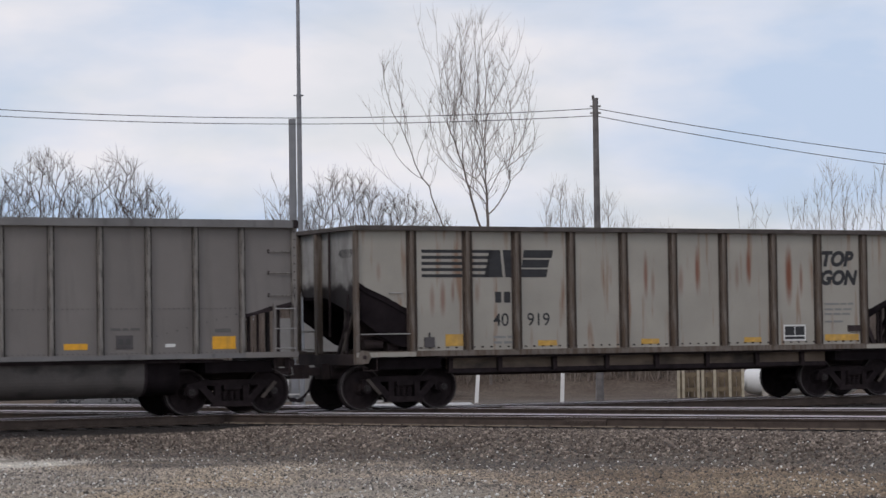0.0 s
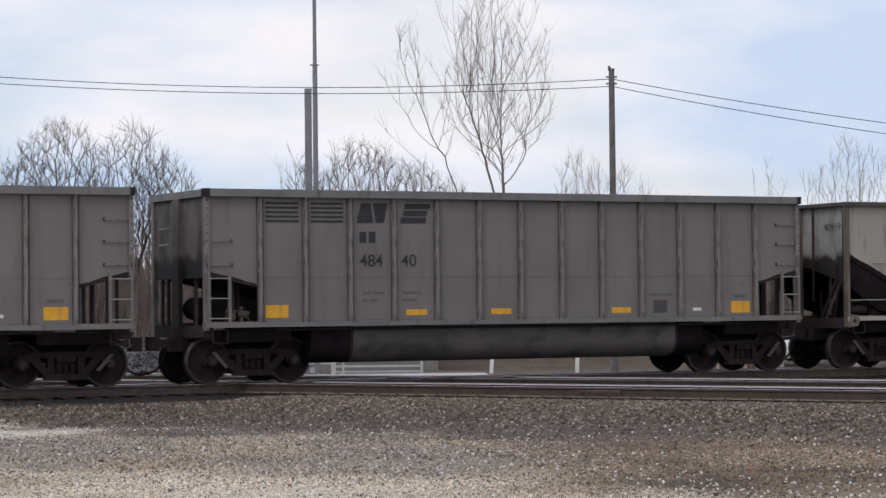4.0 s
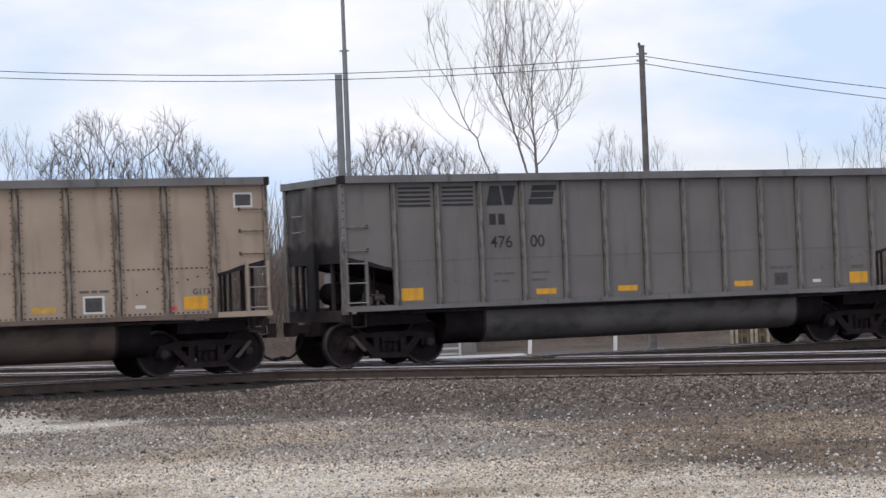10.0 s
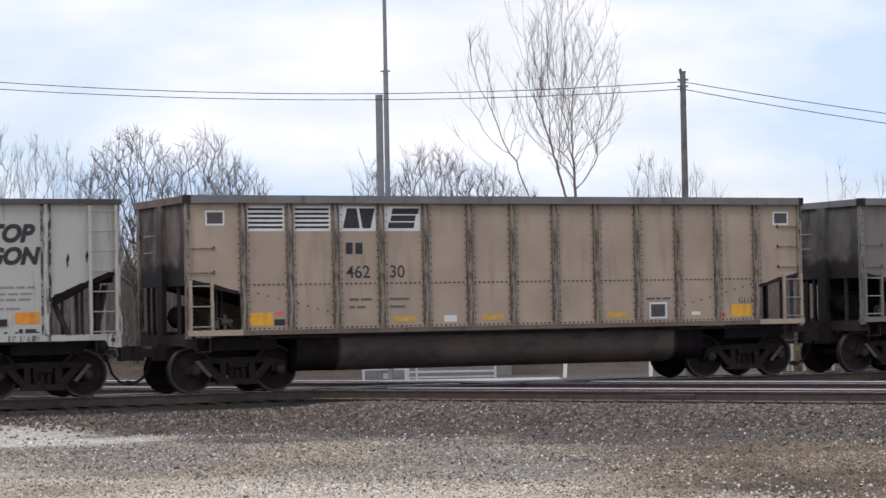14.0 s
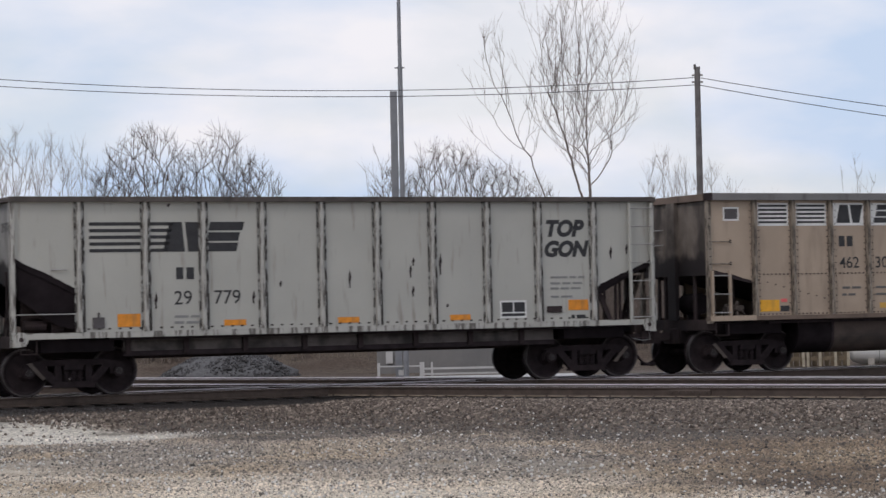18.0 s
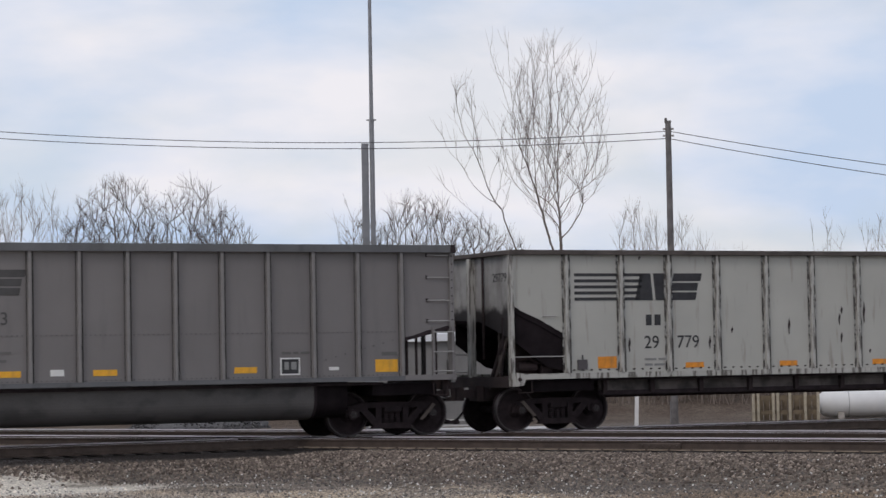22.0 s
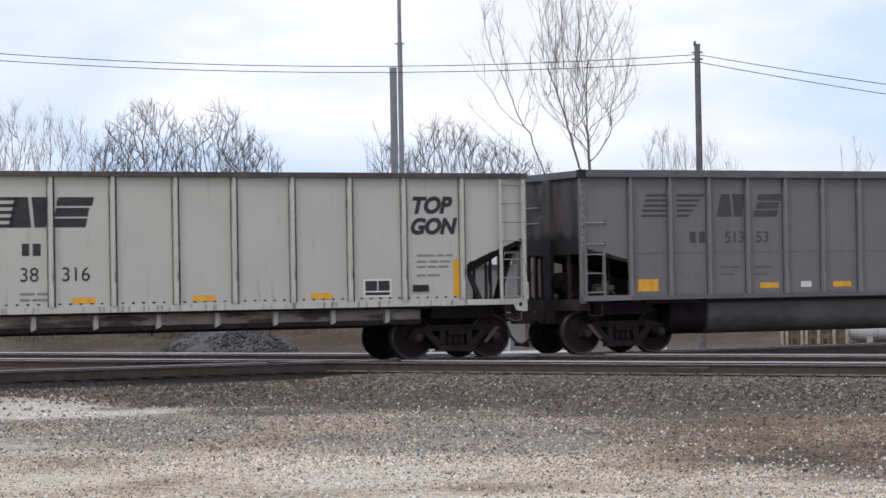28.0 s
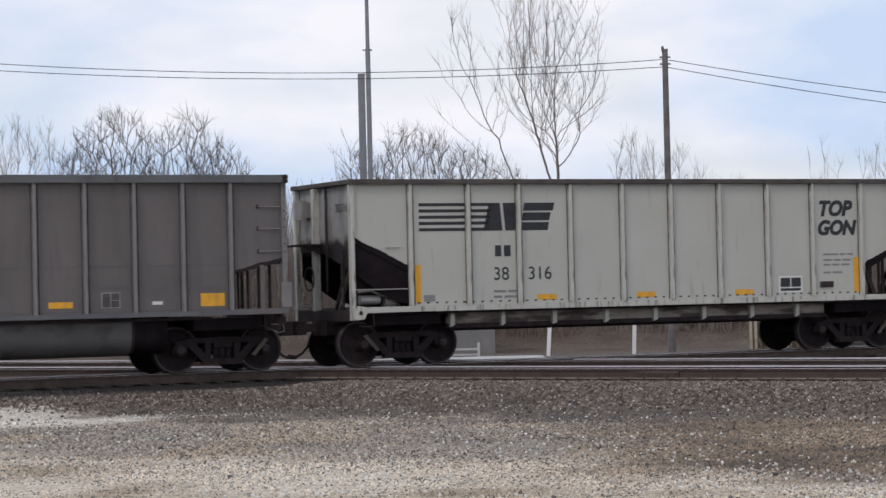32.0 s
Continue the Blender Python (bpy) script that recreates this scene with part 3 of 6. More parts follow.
def spring(bm):
    n, prof = 10, []
    for i in range(5):
        prof += [(0.29 + i * 0.044, 0.048), (0.30 + i * 0.044, 0.065), (0.32 + i * 0.044, 0.065), (0.33 + i * 0.044, 0.048)]
    rings = [[bm.verts.new((r * math.cos(2 * math.pi * k / n), r * math.sin(2 * math.pi * k / n), z)) for k in range(n)] for z, r in prof]
    for a, b in zip(rings, rings[1:]):
        for k in range(n):
            bm.faces.new((a[k], a[(k + 1) % n], b[(k + 1) % n], b[k]))


TREADWORN = mat("worn_wheel_rim", (0.06, 0.052, 0.051), 0.42, metal=0.4, vary=0.8, scale=2.5)
CAP = mat("greasy_bearing_cap", (0.04, 0.034, 0.034), 0.5, metal=0.3, vary=0.4, scale=9)
LEVER = mat("rusty_lever", (0.09, 0.072, 0.063), 0.7, vary=0.3)


def wheelset_mesh():
    """Axle and both wheels in one turning body."""
    bm = bmesh.new()
    tube(bm, (0, -1.05, 0), (0, 1.05, 0), 0.075, n=12)
    for y, turn in ((-0.765, 0), (0.765, 180)):
        k = len(bm.verts)
        wheel_shape(bm)
        bm.verts.ensure_lookup_table()
        bmesh.ops.transform(bm, matrix=pose(0, y, 0, 0, 0, turn), verts=bm.verts[k:])
    cut = len(bm.faces)
    for y, turn in ((-0.765, 0), (0.765, 180)):
        k = len(bm.verts)
        tread_ring(bm)
        bm.verts.ensure_lookup_table()
        bmesh.ops.transform(bm, matrix=pose(0, y, 0, 0, 0, turn), verts=bm.verts[k:])
    bm.faces.ensure_lookup_table()
    for f in bm.faces[cut:]:
        f.material_index = 1
    bmesh.ops.recalc_face_normals(bm, faces=bm.faces)
    me = bpy.data.meshes.new("wheelset")
    bm.to_mesh(me)
    bm.free()
    me.materials.append(STEEL)
    me.materials.append(TREADWORN)
    return me


WHEELSET = [wheelset_mesh()]


def truck(parent, x):
    t = part("truck", "bolster", STEEL, lambda bm: (box(bm, -0.2, 0.2, -1.0, 1.0, 0.50, 0.74), tube(bm, (0, 0, 0.7), (0, 0, 0.86), 0.2, n=16)), parent, "dark cast-steel truck", pose(x, 0, 0))
    for y in (-1.02, 1.02):
        turn = 0 if y < 0 else 180
        part("side_frame", "side_frame", STEEL, side_frame, t, at=pose(0, y, 0, 0, 0, turn))
        for g in (-AXLE, AXLE):
            part("bearing_cap", "bearing_cap", CAP, bearing_cap, t, at=pose(g, y, RADIUS, 0, 0, turn))
        for sx in (-0.14, 0.0, 0.14):
            part("spring", "spring", STEEL, spring, t, at=pose(sx, y, 0))
    for g in (-1, 1):
        part("brake_beam", "brake_beam%d" % g, GRIME, lambda bm: (tube(bm, (g * 0.36, -0.75, 0.4), (g * 0.36, 0.75, 0.4), 0.05), box(bm, g * 0.40 - 0.05, g * 0.40 + 0.05, -0.82, -0.68, 0.3, 0.5)), t)
    k = 1 if x < 0 else -1
    part("brake_lever", "brake_lever%d" % k, LEVER, lambda bm: prism(bm, [(-0.98 * k, 0.66), (-0.90 * k, 0.69), (-0.60 * k, 0.36), (-0.67 * k, 0.33)], "y", -1.20, -1.17), t, "rusty brake lever")
    sets = []
    for g in (-AXLE, AXLE):
        ob = new("wheelset", WHEELSET[0])
        ob.parent = t
        ob.matrix_basis = pose(g, 0, RADIUS)
        sets.append((tagged(ob, "dark steel wheels with worn bright rims"), g))
    return t, sets


def coupler(bm):
    """Coupler towards +x from the striker."""
    box(bm, -0.3, 0.12, -0.2, 0.2, 0.68, 1.02)
    box(bm, 0.12, 0.42, -0.07, 0.07, 0.76, 0.94)
    prism(bm, [(0.40, -0.14), (0.62, -0.17), (0.66, -0.08), (0.56, 0.02), (0.66, 0.10), (0.60, 0.17), (0.40, 0.13)], "z", 0.70, 1.0)


def hose(bm):
    pts = [(-0.05, -0.32, 0.95), (0.04, -0.36, 0.70), (0.14, -0.36, 0.44), (0.28, -0.35, 0.29), (0.42, -0.33, 0.23), (0.54, -0.32, 0.23)]
    bend(bm, pts, 0.028, 8)
    bend(bm, [(-0.3, -0.30, 0.98), (-0.05, -0.32, 0.95), (0.0, -0.33, 0.85), (0.03, -0.35, 0.74)], 0.04, 8)
    tube(bm, (0.50, -0.32, 0.23), (0.62, -0.31, 0.24), 0.045, n=8)


def cut_lever(bm):
    bend(bm, [(0.0, -1.35, 1.0), (0.05, -1.3, 0.82), (0.1, -0.9, 0.78), (0.18, -0.1, 0.86)], 0.014, 5)


def ladder(parent, x, y, z0, z1, width, rungs, paint):
    ob = part("ladder", "ladder%.2f_%.2f_%.2f" % (z0, z1, width), paint,
              lambda bm: [box(bm, s - 0.028, s + 0.028, -0.03, 0.03, z0, z1) for s in (-width / 2, width / 2)], parent, "welded steel ladder", pose(x, y, 0))
    for i in range(rungs):
        z = z0 + 0.12 + (z1 - z0 - 0.24) * i / max(1, rungs - 1)
        part("rung", "rung%.2f" % width, BAR, lambda bm: tube(bm, (-width / 2, 0, 0), (width / 2, 0, 0), 0.014, n=6), ob, at=pose(0, -0.035, z))


def grab(parent, x, y, z, width=0.42, material=None, bolt=0):
    if bolt:
        part("bolt_pad", "bolt_pad", SOOT, lambda bm: box(bm, -0.02, 0.02, -0.016, 0.0, -0.03, 0.045), parent, at=pose(x + bolt * width / 2, y, z))
    part("grab_iron", "grab%.2f" % width, material or BAR,
         lambda bm: bend(bm, [(-width / 2, 0.05, 0), (-width / 2, -0.04, 0), (width / 2, -0.04, 0), (width / 2, 0.05, 0)], 0.013, 6), parent, at=pose(x, y, z))


def plate(parent, name, material, x0, x1, z0, z1, y, label=""):
    w, h = round(x1 - x0, 3), round(z1 - z0, 3)
    return part(name, "plate%.3f_%.3f" % (w, h), material, lambda bm: box(bm, 0, w, -0.003, 0.003, 0, h), parent, label, pose(x0, y, z0))


def mark(parent, outline, y, label, material=None):
    """A painted plain shape; outline in x, z."""
    key = "mark%s" % (outline,)
    return part("painted_mark", key, material or BLACK, lambda bm: prism(bm, outline, "y", y - 0.003, y + 0.001), parent, label)


def stripes(parent, x0, x1, z0, z1, y, count=5, slant=0.0, lead=0.0, material=None):
    h = (z1 - z0) / (count * 2 - 1)
    for i in range(count):
        z = z0 + 2 * h * i
        s0, s1 = slant * (z - z0), slant * (z + h - z0)
        a0, a1 = lead * (z - z0), lead * (z + h - z0)
        part("painted_stripe", "stripe%.2f_%.3f_%.2f_%.2f_%d" % (x1 - x0, h, slant, lead, i), material or BLACK,
             lambda bm: prism(bm, [(a0, 0), (x1 - x0 + s0, 0), (x1 - x0 + s1, h), (a1, h)], "y", -0.003, 0.001), parent, at=pose(x0, y, z))


def emblem(parent, x0, width, z0, z1, y, gap=0.0, material=None):
    """A painted emblem, drawn as plain slanted blocks."""
    h, w = z1 - z0, width / 2
    k = 0.24 * h

    def slab(a, b, lo, hi):
        s0, s1 = k * (lo - z0) / h, k * (hi - z0) / h
        mark(parent, [(round(a + s0, 3), round(lo, 3)), (round(b + s0, 3), round(lo, 3)), (round(b + s1, 3), round(hi, 3)), (round(a + s1, 3), round(hi, 3))], y, "slanted dark block of a painted emblem", material)
    def cut(quad):
        mark(parent, [(round(x0 + w * q + k * r, 3), round(z0 + h * r, 3)) for q, r in quad], y, "slanted dark block of a painted emblem", material)
    cut(((0.0, 0.0), (0.60, 0.0), (0.34, 1.0), (0.0, 1.0)))
    cut(((0.69, 0.0), (0.98, 0.0), (0.98, 1.0), (0.43, 1.0)))
    b = x0 + w + gap + 0.08
    for lo, hi, i in ((0.0, 0.29, 0), (0.355, 0.645, 1), (0.71, 1.0, 2)):
        slab(b + (0.0, 0.03, 0.02)[i], b + w * (0.93, 0.92, 0.98)[i], z0 + h * lo, z0 + h * hi)


def bars(parent, x0, z, widths, y, h=0.05, material=None):
    x = x0
    for w in widths:
        plate(parent, "small_print", material or FAINT, x, x + w, z, z + h, y)
        x += w + 0.05


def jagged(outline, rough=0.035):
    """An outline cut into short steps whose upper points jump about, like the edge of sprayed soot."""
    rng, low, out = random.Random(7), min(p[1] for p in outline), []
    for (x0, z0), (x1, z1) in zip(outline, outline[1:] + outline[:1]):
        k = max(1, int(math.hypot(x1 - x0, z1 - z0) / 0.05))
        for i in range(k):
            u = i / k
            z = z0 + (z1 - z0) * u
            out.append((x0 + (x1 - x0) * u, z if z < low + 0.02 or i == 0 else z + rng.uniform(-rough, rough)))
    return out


def sheet(parent, name, key, outline, y0, y1, material, label=""):
    return part(name, key, material, lambda bm: prism(bm, outline, "y", y0, y1), parent, label)


RIB = [(-0.042, 0.0), (0.042, 0.0), (0.036, -0.10), (-0.036, -0.10)]


def ends_and_gear(car, half, paint, trucks_at, top, longer=0.0):
    """Couplers, hoses, sills and trucks, alike on all cars."""
    for g, turn in ((1, 0), (-1, 180)):
        at = half + (longer if g > 0 else 0.0)
        part("coupler", "coupler", GRIME, coupler, car, "rusty knuckle coupler", pose(g * (at + 0.05), 0, 0, 0, 0, turn))
        part("air_hose", "hose", SOOT, hose, car, "black rubber air hose", pose(g * (at + 0.05), 0.0 if g > 0 else 0.1, 0, 0, 0, turn), smooth=True)
        part("uncoupling_lever", "cut_lever", BAR, cut_lever, car, at=pose(g * (at - 0.05), 0, 0, 0, 0, turn))
        part("end_sill", "end_sill", GRIME, lambda bm: box(bm, -0.12, 0.12, -1.42, 1.42, 0.98, 1.22), car, at=pose(g * (at - 0.12), 0, 0))
    part("centre_sill", "centre_sill%.1f" % (half + longer), GRIME, lambda bm: box(bm, -half, half + longer, -0.28, 0.28, 0.70, 1.10), car)
    part("brake_rigging", "brake_rigging%.1f" % (half + longer), GRIME, lambda bm: bend(bm, [(-half, -0.5, 0.95), (half + longer, -0.5, 0.95)], 0.03, 6), car)
    sets = []
    for x in trucks_at:
        t, pair = truck(car, x)
        sets += pair
    return sets


GRABS = {(True, -1): (2.43, 2.90), (True, 1): (2.44, 2.88, 3.37, 3.84), (False, -1): (2.47, 2.97), (False, 1): (2.48, 2.95, 3.40)}


def tub_gondola(car, half, step, paint, rows, text, style, edge):
    """Coal gondola with a rounded belly: ribbed side sheets, sloped ends and open end platforms."""
    first = 6 * step
    side_y = 1.5
    cut = [(-half, 2.34), (-first - 0.02, 2.04), (-first, 1.28), (first, 1.28), (first + 0.02, 2.04), (half, 2.34), (half, 3.92), (-half, 3.92)]
    for g in (-1, 1):
        sheet(car, "side_sheet", "tub_side%.2f_%d" % (half, g), cut, g * side_y, g * (side_y - 0.03), paint)
        part("top_chord", "tub_chord%.2f_%d" % (half, g), EDGE if edge is EDGE_TAN else edge, lambda bm: (box(bm, -half - 0.02, half + 0.02, g * 1.44, g * 1.63, 3.90, 4.06)), car)
        part("side_sill", "tub_sill%.2f_%d" % (half, g), edge, lambda bm: (box(bm, -half, half, g * 1.40, g * 1.60, 1.185, 1.28)), car)
        for i in range(13):
            rib = part("rib", "rib", RIBPAINT[paint.name], lambda bm: prism(bm, RIB, "z", 1.281, 3.899), car,
                       at=pose(-first + i * step, g * side_y, 0, 0, 0, 0 if g < 0 else 180))
            # dark strip, wider on one side: the rib's shade put into colour, with grime
            part("rib_flange", "rib_flange", FLANGE[paint.name], lambda bm: box(bm, -0.056, 0.096, -0.008, 0.0, 1.282, 3.898), rib, "riveted flange darkened by grime and painted rib shade")
        for e in (-1, 1):
            part("soot_edge", "tub_soot%.2f_%d_%d" % (half, g, e), SOOT, lambda bm: prism(bm, [(e * (half - 0.01), 2.37), (e * (half - 0.4), 2.275), (e * (half - 0.6), 2.25), (e * (first + 0.3), 2.14), (e * (first + 0.08), 2.095), (e * (first + 0.08), 2.02), (e * (half - 0.01), 2.28)], "y", g * (side_y + 0.004), g * (side_y - 0.034)), car, "sooty lower edge")
    for e in (-1, 1):
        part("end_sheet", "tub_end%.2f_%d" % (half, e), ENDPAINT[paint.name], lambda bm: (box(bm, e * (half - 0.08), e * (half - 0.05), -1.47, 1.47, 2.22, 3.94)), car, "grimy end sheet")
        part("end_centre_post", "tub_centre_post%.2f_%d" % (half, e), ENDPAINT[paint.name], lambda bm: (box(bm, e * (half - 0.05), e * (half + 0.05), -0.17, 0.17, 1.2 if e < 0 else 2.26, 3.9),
             box(bm, e * (half - 0.04), e * (half + 0.03), -0.05, 0.05, 1.2, 2.3)), car, "wide dark end post")
        for zz in (2.95, 3.3):
            part("end_grab_iron", "tub_endgrab%.2f_%d" % (half, e), BAR, lambda bm: bend(bm, [(e * (half - 0.05), 1.0, 0), (e * (half + 0.03), 1.0, 0), (e * (half + 0.03), 0.5, 0), (e * (half - 0.05), 0.5, 0)], 0.013, 6), car, at=pose(0, 0, zz))
        part("end_chord", "tub_endchord%.2f_%d" % (half, e), edge, lambda bm: box(bm, e * (half - 0.10), e * (half + 0.04), -1.44, 1.44, 3.90, 4.05), car)
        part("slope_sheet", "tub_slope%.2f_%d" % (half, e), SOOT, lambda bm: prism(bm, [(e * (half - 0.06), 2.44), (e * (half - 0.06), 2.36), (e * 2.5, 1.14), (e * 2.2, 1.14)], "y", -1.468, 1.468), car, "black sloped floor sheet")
        for y in (-0.75, 0.55, 0.85, 1.2) if e < 0 else (-0.85, 0.75):
            part("end_post", "end_post%d" % e, GRIME, lambda bm: box(bm, -0.03, 0.03, -0.03 + 0.01 * e, 0.03 - 0.01 * e, 1.2, 2.3), car, at=pose(e * (half - 0.12), y, 0))
        for y in (-1.5, 1.5):
            part("corner_post", "corner_post", RIBPAINT[paint.name], lambda bm: (box(bm, -0.05, 0.05, -0.06, 0.06, 1.13, 3.9)), car, at=pose(e * (half - 0.05), y, 0))
            part("corner_rivets", "corner_rivets", SOOT, lambda bm: [box(bm, -0.012, 0.014, -0.066, 0.066, z, z + 0.03) for z in np.arange(2.45, 3.85, 0.17)], car, at=pose(e * (half - 0.05), y, 0))["kind"] = "stuff"
        for x in (0.35, 0.62):
            part("stanchion", "stanchion", GRIME, lambda bm: box(bm, -0.022, 0.022, -0.022, 0.022, 1.28, 2.2), car, at=pose(e * (half - 0.55 - x * 0.6), -1.4 + x * 0.5, 0))
        part("chord_cap", "tub_chord_cap%.2f_%d" % (half, e), SOOT, lambda bm: box(bm, e * (half + 0.022), e * (half - 0.10), -1.634, -1.43, 3.895, 4.064), car, "black end of the top chord")
        part("platform_sill", "tub_platform%.2f_%d" % (half, e), paint, lambda bm: box(bm, e * (half - 1.2), e * half, -1.62, -1.6, 1.185, 1.30), car)
        if style == "framed" and e > 0:
            part("bay_post", "bay_post", paint, lambda bm: box(bm, half - 0.60, half - 0.52, -1.56, -1.50, 1.28, 2.2), car)
            part("step_bracket", "step_bracket", RIBPAINT[paint.name], lambda bm: box(bm, half - 0.16, half + 0.06, -1.615, -1.59, 1.32, 1.84), car, "grey corner plate")
        else:
            ladder(car, e * (half - 0.30), -1.60, 1.25, 2.32, 0.46, 3, paint)
            ladder(car, e * (half - 0.30), 1.60, 1.25, 2.32, 0.46, 3, paint)
        for z in GRABS[(rows == "line", e)]:
            grab(car, e * (half - 0.34), -side_y, z, 0.56, None if rows == "line" else RIBPAINT[paint.name], -e)
            grab(car, e * (half - 0.34), side_y, z, 0.56)
        part("step_bar", "step_bar", GRIME, lambda bm: bend(bm, [(-0.17, 0, 1.15), (-0.16, -0.02, 0.86), (0.16, -0.02, 0.86), (0.17, 0, 1.15)], 0.016, 6), car, at=pose(e * (half - 0.34), -1.52, 0))
    part("brake_reservoir", "tub_reservoir", DEEP_BLACK, lambda bm: (tube(bm, (-half + 0.35, -0.62, 1.58), (-half + 0.35, 0.0, 1.58), 0.24, n=16), box(bm, -half + 0.3, -half + 0.4, -0.5, -0.1, 1.2, 1.4)), car, "dark brake air drum")
    part("brake_valve", "tub_valve", LEVER, lambda bm: (box(bm, -half + 0.62, -half + 0.78, -1.30, -1.12, 1.34, 1.50), tube(bm, (-half + 0.86, -1.2, 1.46), (-half + 1.1, -1.2, 1.46), 0.07, n=10),
         tube(bm, (-half + 0.95, -1.2, 1.28), (-half + 0.95, -1.2, 1.62), 0.045, n=8), bend(bm, [(-half + 0.55, -1.25, 1.30), (-half + 0.6, -1.25, 1.55), (-half + 0.9, -1.25, 1.52), (-half + 1.15, -1.25, 1.30)], 0.02, 6)), car, "grey brake valve and pipes")
    for g in (-1, 1):
        prof = [(g * 0.12, 1.19), (g * 1.36, 1.19)] + [(g * (0.94 + 0.42 * math.cos(radians(9 * k))), 0.82 - 0.42 * math.sin(radians(9 * k))) for k in range(11)] + [(g * 0.45, 0.40), (g * 0.25, 0.48), (g * 0.12, 0.75)]
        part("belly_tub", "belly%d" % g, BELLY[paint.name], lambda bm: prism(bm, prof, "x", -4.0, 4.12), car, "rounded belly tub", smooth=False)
        part("sooty_tub", "sooty_tub%d" % g, DEEP_BLACK, lambda bm: prism(bm, [(y * 0.995, 0.01 + z * 0.992) for y, z in prof], "x", -4.98, -4.064), car, "black end of the belly tub")
        part("sooty_tub", "sooty_tub_r%d" % g, DEEP_BLACK, lambda bm: prism(bm, [(y * 0.97, 0.05 + z * 0.96) for y, z in prof], "x", 4.184, 4.9), car, "black end of the belly tub")
        for x0 in (-4.062, 4.122):
            part("tub_end", "belly_end%d_%d" % (g, x0), SOOT, lambda bm: prism(bm, [(y * 1.004, z) for y, z in prof], "x", x0, x0 + 0.06), car)
    part("floor", "tub_floor%.2f" % half, SOOT, lambda bm: box(bm, -first + 0.4, first - 0.4, -1.44, 1.44, 1.10, 1.16), car)
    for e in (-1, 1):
        part("bolster_beam", "bolster_beam", DEEP_BLACK, lambda bm: box(bm, -0.75, 0.75, -1.38, 1.38, 0.88, 1.12), car, at=pose(e * 6.2, 0, 0))
    # paint marks
    f = -side_y - 0.004
    line = rows == "line"
    for x in ((-5.89, 5.47) if line else (-6.09, 5.56)):
        plate(car, "reflector", YELLOW, x, x + 0.52, 1.375, 1.64, f, "large yellow reflector square")
    for x in ((-2.70, -0.72, 2.29) if line else (-2.81, -0.73, 2.35)):
        plate(car, "reflector", DUSTY_YELLOW if style == "patched" else YELLOW, x, x + 0.5, 1.40, 1.525, f)
    if style == "boxed":
        plate(car, "stencil_panel", PALE, 3.31, 3.75, 1.345, 1.705, f)
        plate(car, "stencil_box", BLACK, 3.34, 3.72, 1.375, 1.675, f - 0.003)
        bars(car, 3.40, 1.46, (0.1, 0.12), f - 0.007, 0.16)
    else:
        if style == "patched":
            plate(car, "stencil_panel", PALE, 3.42, 3.87, 1.36, 1.72, f)
        if style == "framed":
            plate(car, "stencil_frame", FADEDWHITE, 3.445, 3.835, 1.385, 1.695, f)
            plate(car, "stencil_line", FADEDWHITE, 3.63, 3.645, 1.40, 1.68, f - 0.008)
            plate(car, "stencil_line", FADEDWHITE, 3.66, 3.80, 1.53, 1.545, f - 0.008)
        plate(car, "stencil_box", DARKBOX, 3.46, 3.82, 1.40, 1.68, f - 0.004)
        bars(car, 3.50, 1.48, (0.11, 0.11), f - 0.008, 0.13, FADED)
        bars(car, 3.50, 1.43, (0.26,), f - 0.008, 0.025, FADED)
    plate(car, "small_sign", PALE, 4.41 if line else 4.52, 4.63 if line else 4.74, 1.43, 1.50, f)
    if style != "patched":
        plate(car, "stencil_bar", PRINT, 5.62, 5.98, 1.72, 1.80, f)
    bars(car, 3.35, 1.78, (0.2, 0.12, 0.2), f, material=PRINT)
    if style == "boxed":
        plate(car, "small_sign", PALE, -1.60, -1.32, 1.41, 1.54, f)
    if text:
        x0 = -first
        if rows == "stacked":
            for i in (0, 1):
                if style == "patched":
                    plate(car, "logo_patch", PALE, x0 + step * i + 0.12, x0 + step * (i + 1) - 0.1, 3.32, 3.84, f)
                stripes(car, x0 + step * i + 0.14, x0 + step * (i + 1) - 0.14, 3.38, 3.80, f - 0.004)
            if style == "patched":
                for i in (2, 3):
                    plate(car, "logo_patch", PALE, x0 + step * i + 0.1, x0 + step * (i + 1) - 0.1, 3.32, 3.84, f)
            emblem(car, x0 + step * 2 + 0.18, 1.3, 3.38, 3.80, f - 0.004, gap=0.30)
            zt = 2.34 if style == "patched" else 2.45
            plate(car, "initials_bar", BLACK, x0 + step * 2 + 0.24, x0 + step * 2 + 0.40, zt + 0.50, zt + 0.74, f)
            plate(car, "initials_bar", BLACK, x0 + step * 2 + 0.46, x0 + step * 2 + 0.62, zt + 0.50, zt + 0.74, f)
            lettering(text[0], 0.37, BLACK, car, x0 + step * 2 + 0.24, f - 0.003, zt, "painted_digit")
            lettering(text[1], 0.37, BLACK, car, x0 + step * 3 + 0.19, f - 0.003, zt, "painted_digit")
        else:
            stripes(car, -5.78, -5.12, 3.02, 3.53, f, lead=0.30, material=FADED)
            stripes(car, -4.86, -4.56, 3.02, 3.53, f, slant=0.85, material=FADED)
            emblem(car, -3.82, 1.34, 3.02, 3.53, f, gap=0.22, material=FADED)
            plate(car, "initials_bar", FADED, -4.53, -4.37, 2.44, 2.69, f)
            plate(car, "initials_bar", FADED, -4.29, -4.14, 2.44, 2.69, f)
            lettering(text[0], 0.36, FADED, car, -3.63, f - 0.003, 2.44, "painted_digit")
            lettering(text[1], 0.36, FADED, car, -2.80, f - 0.003, 2.44, "painted_digit")
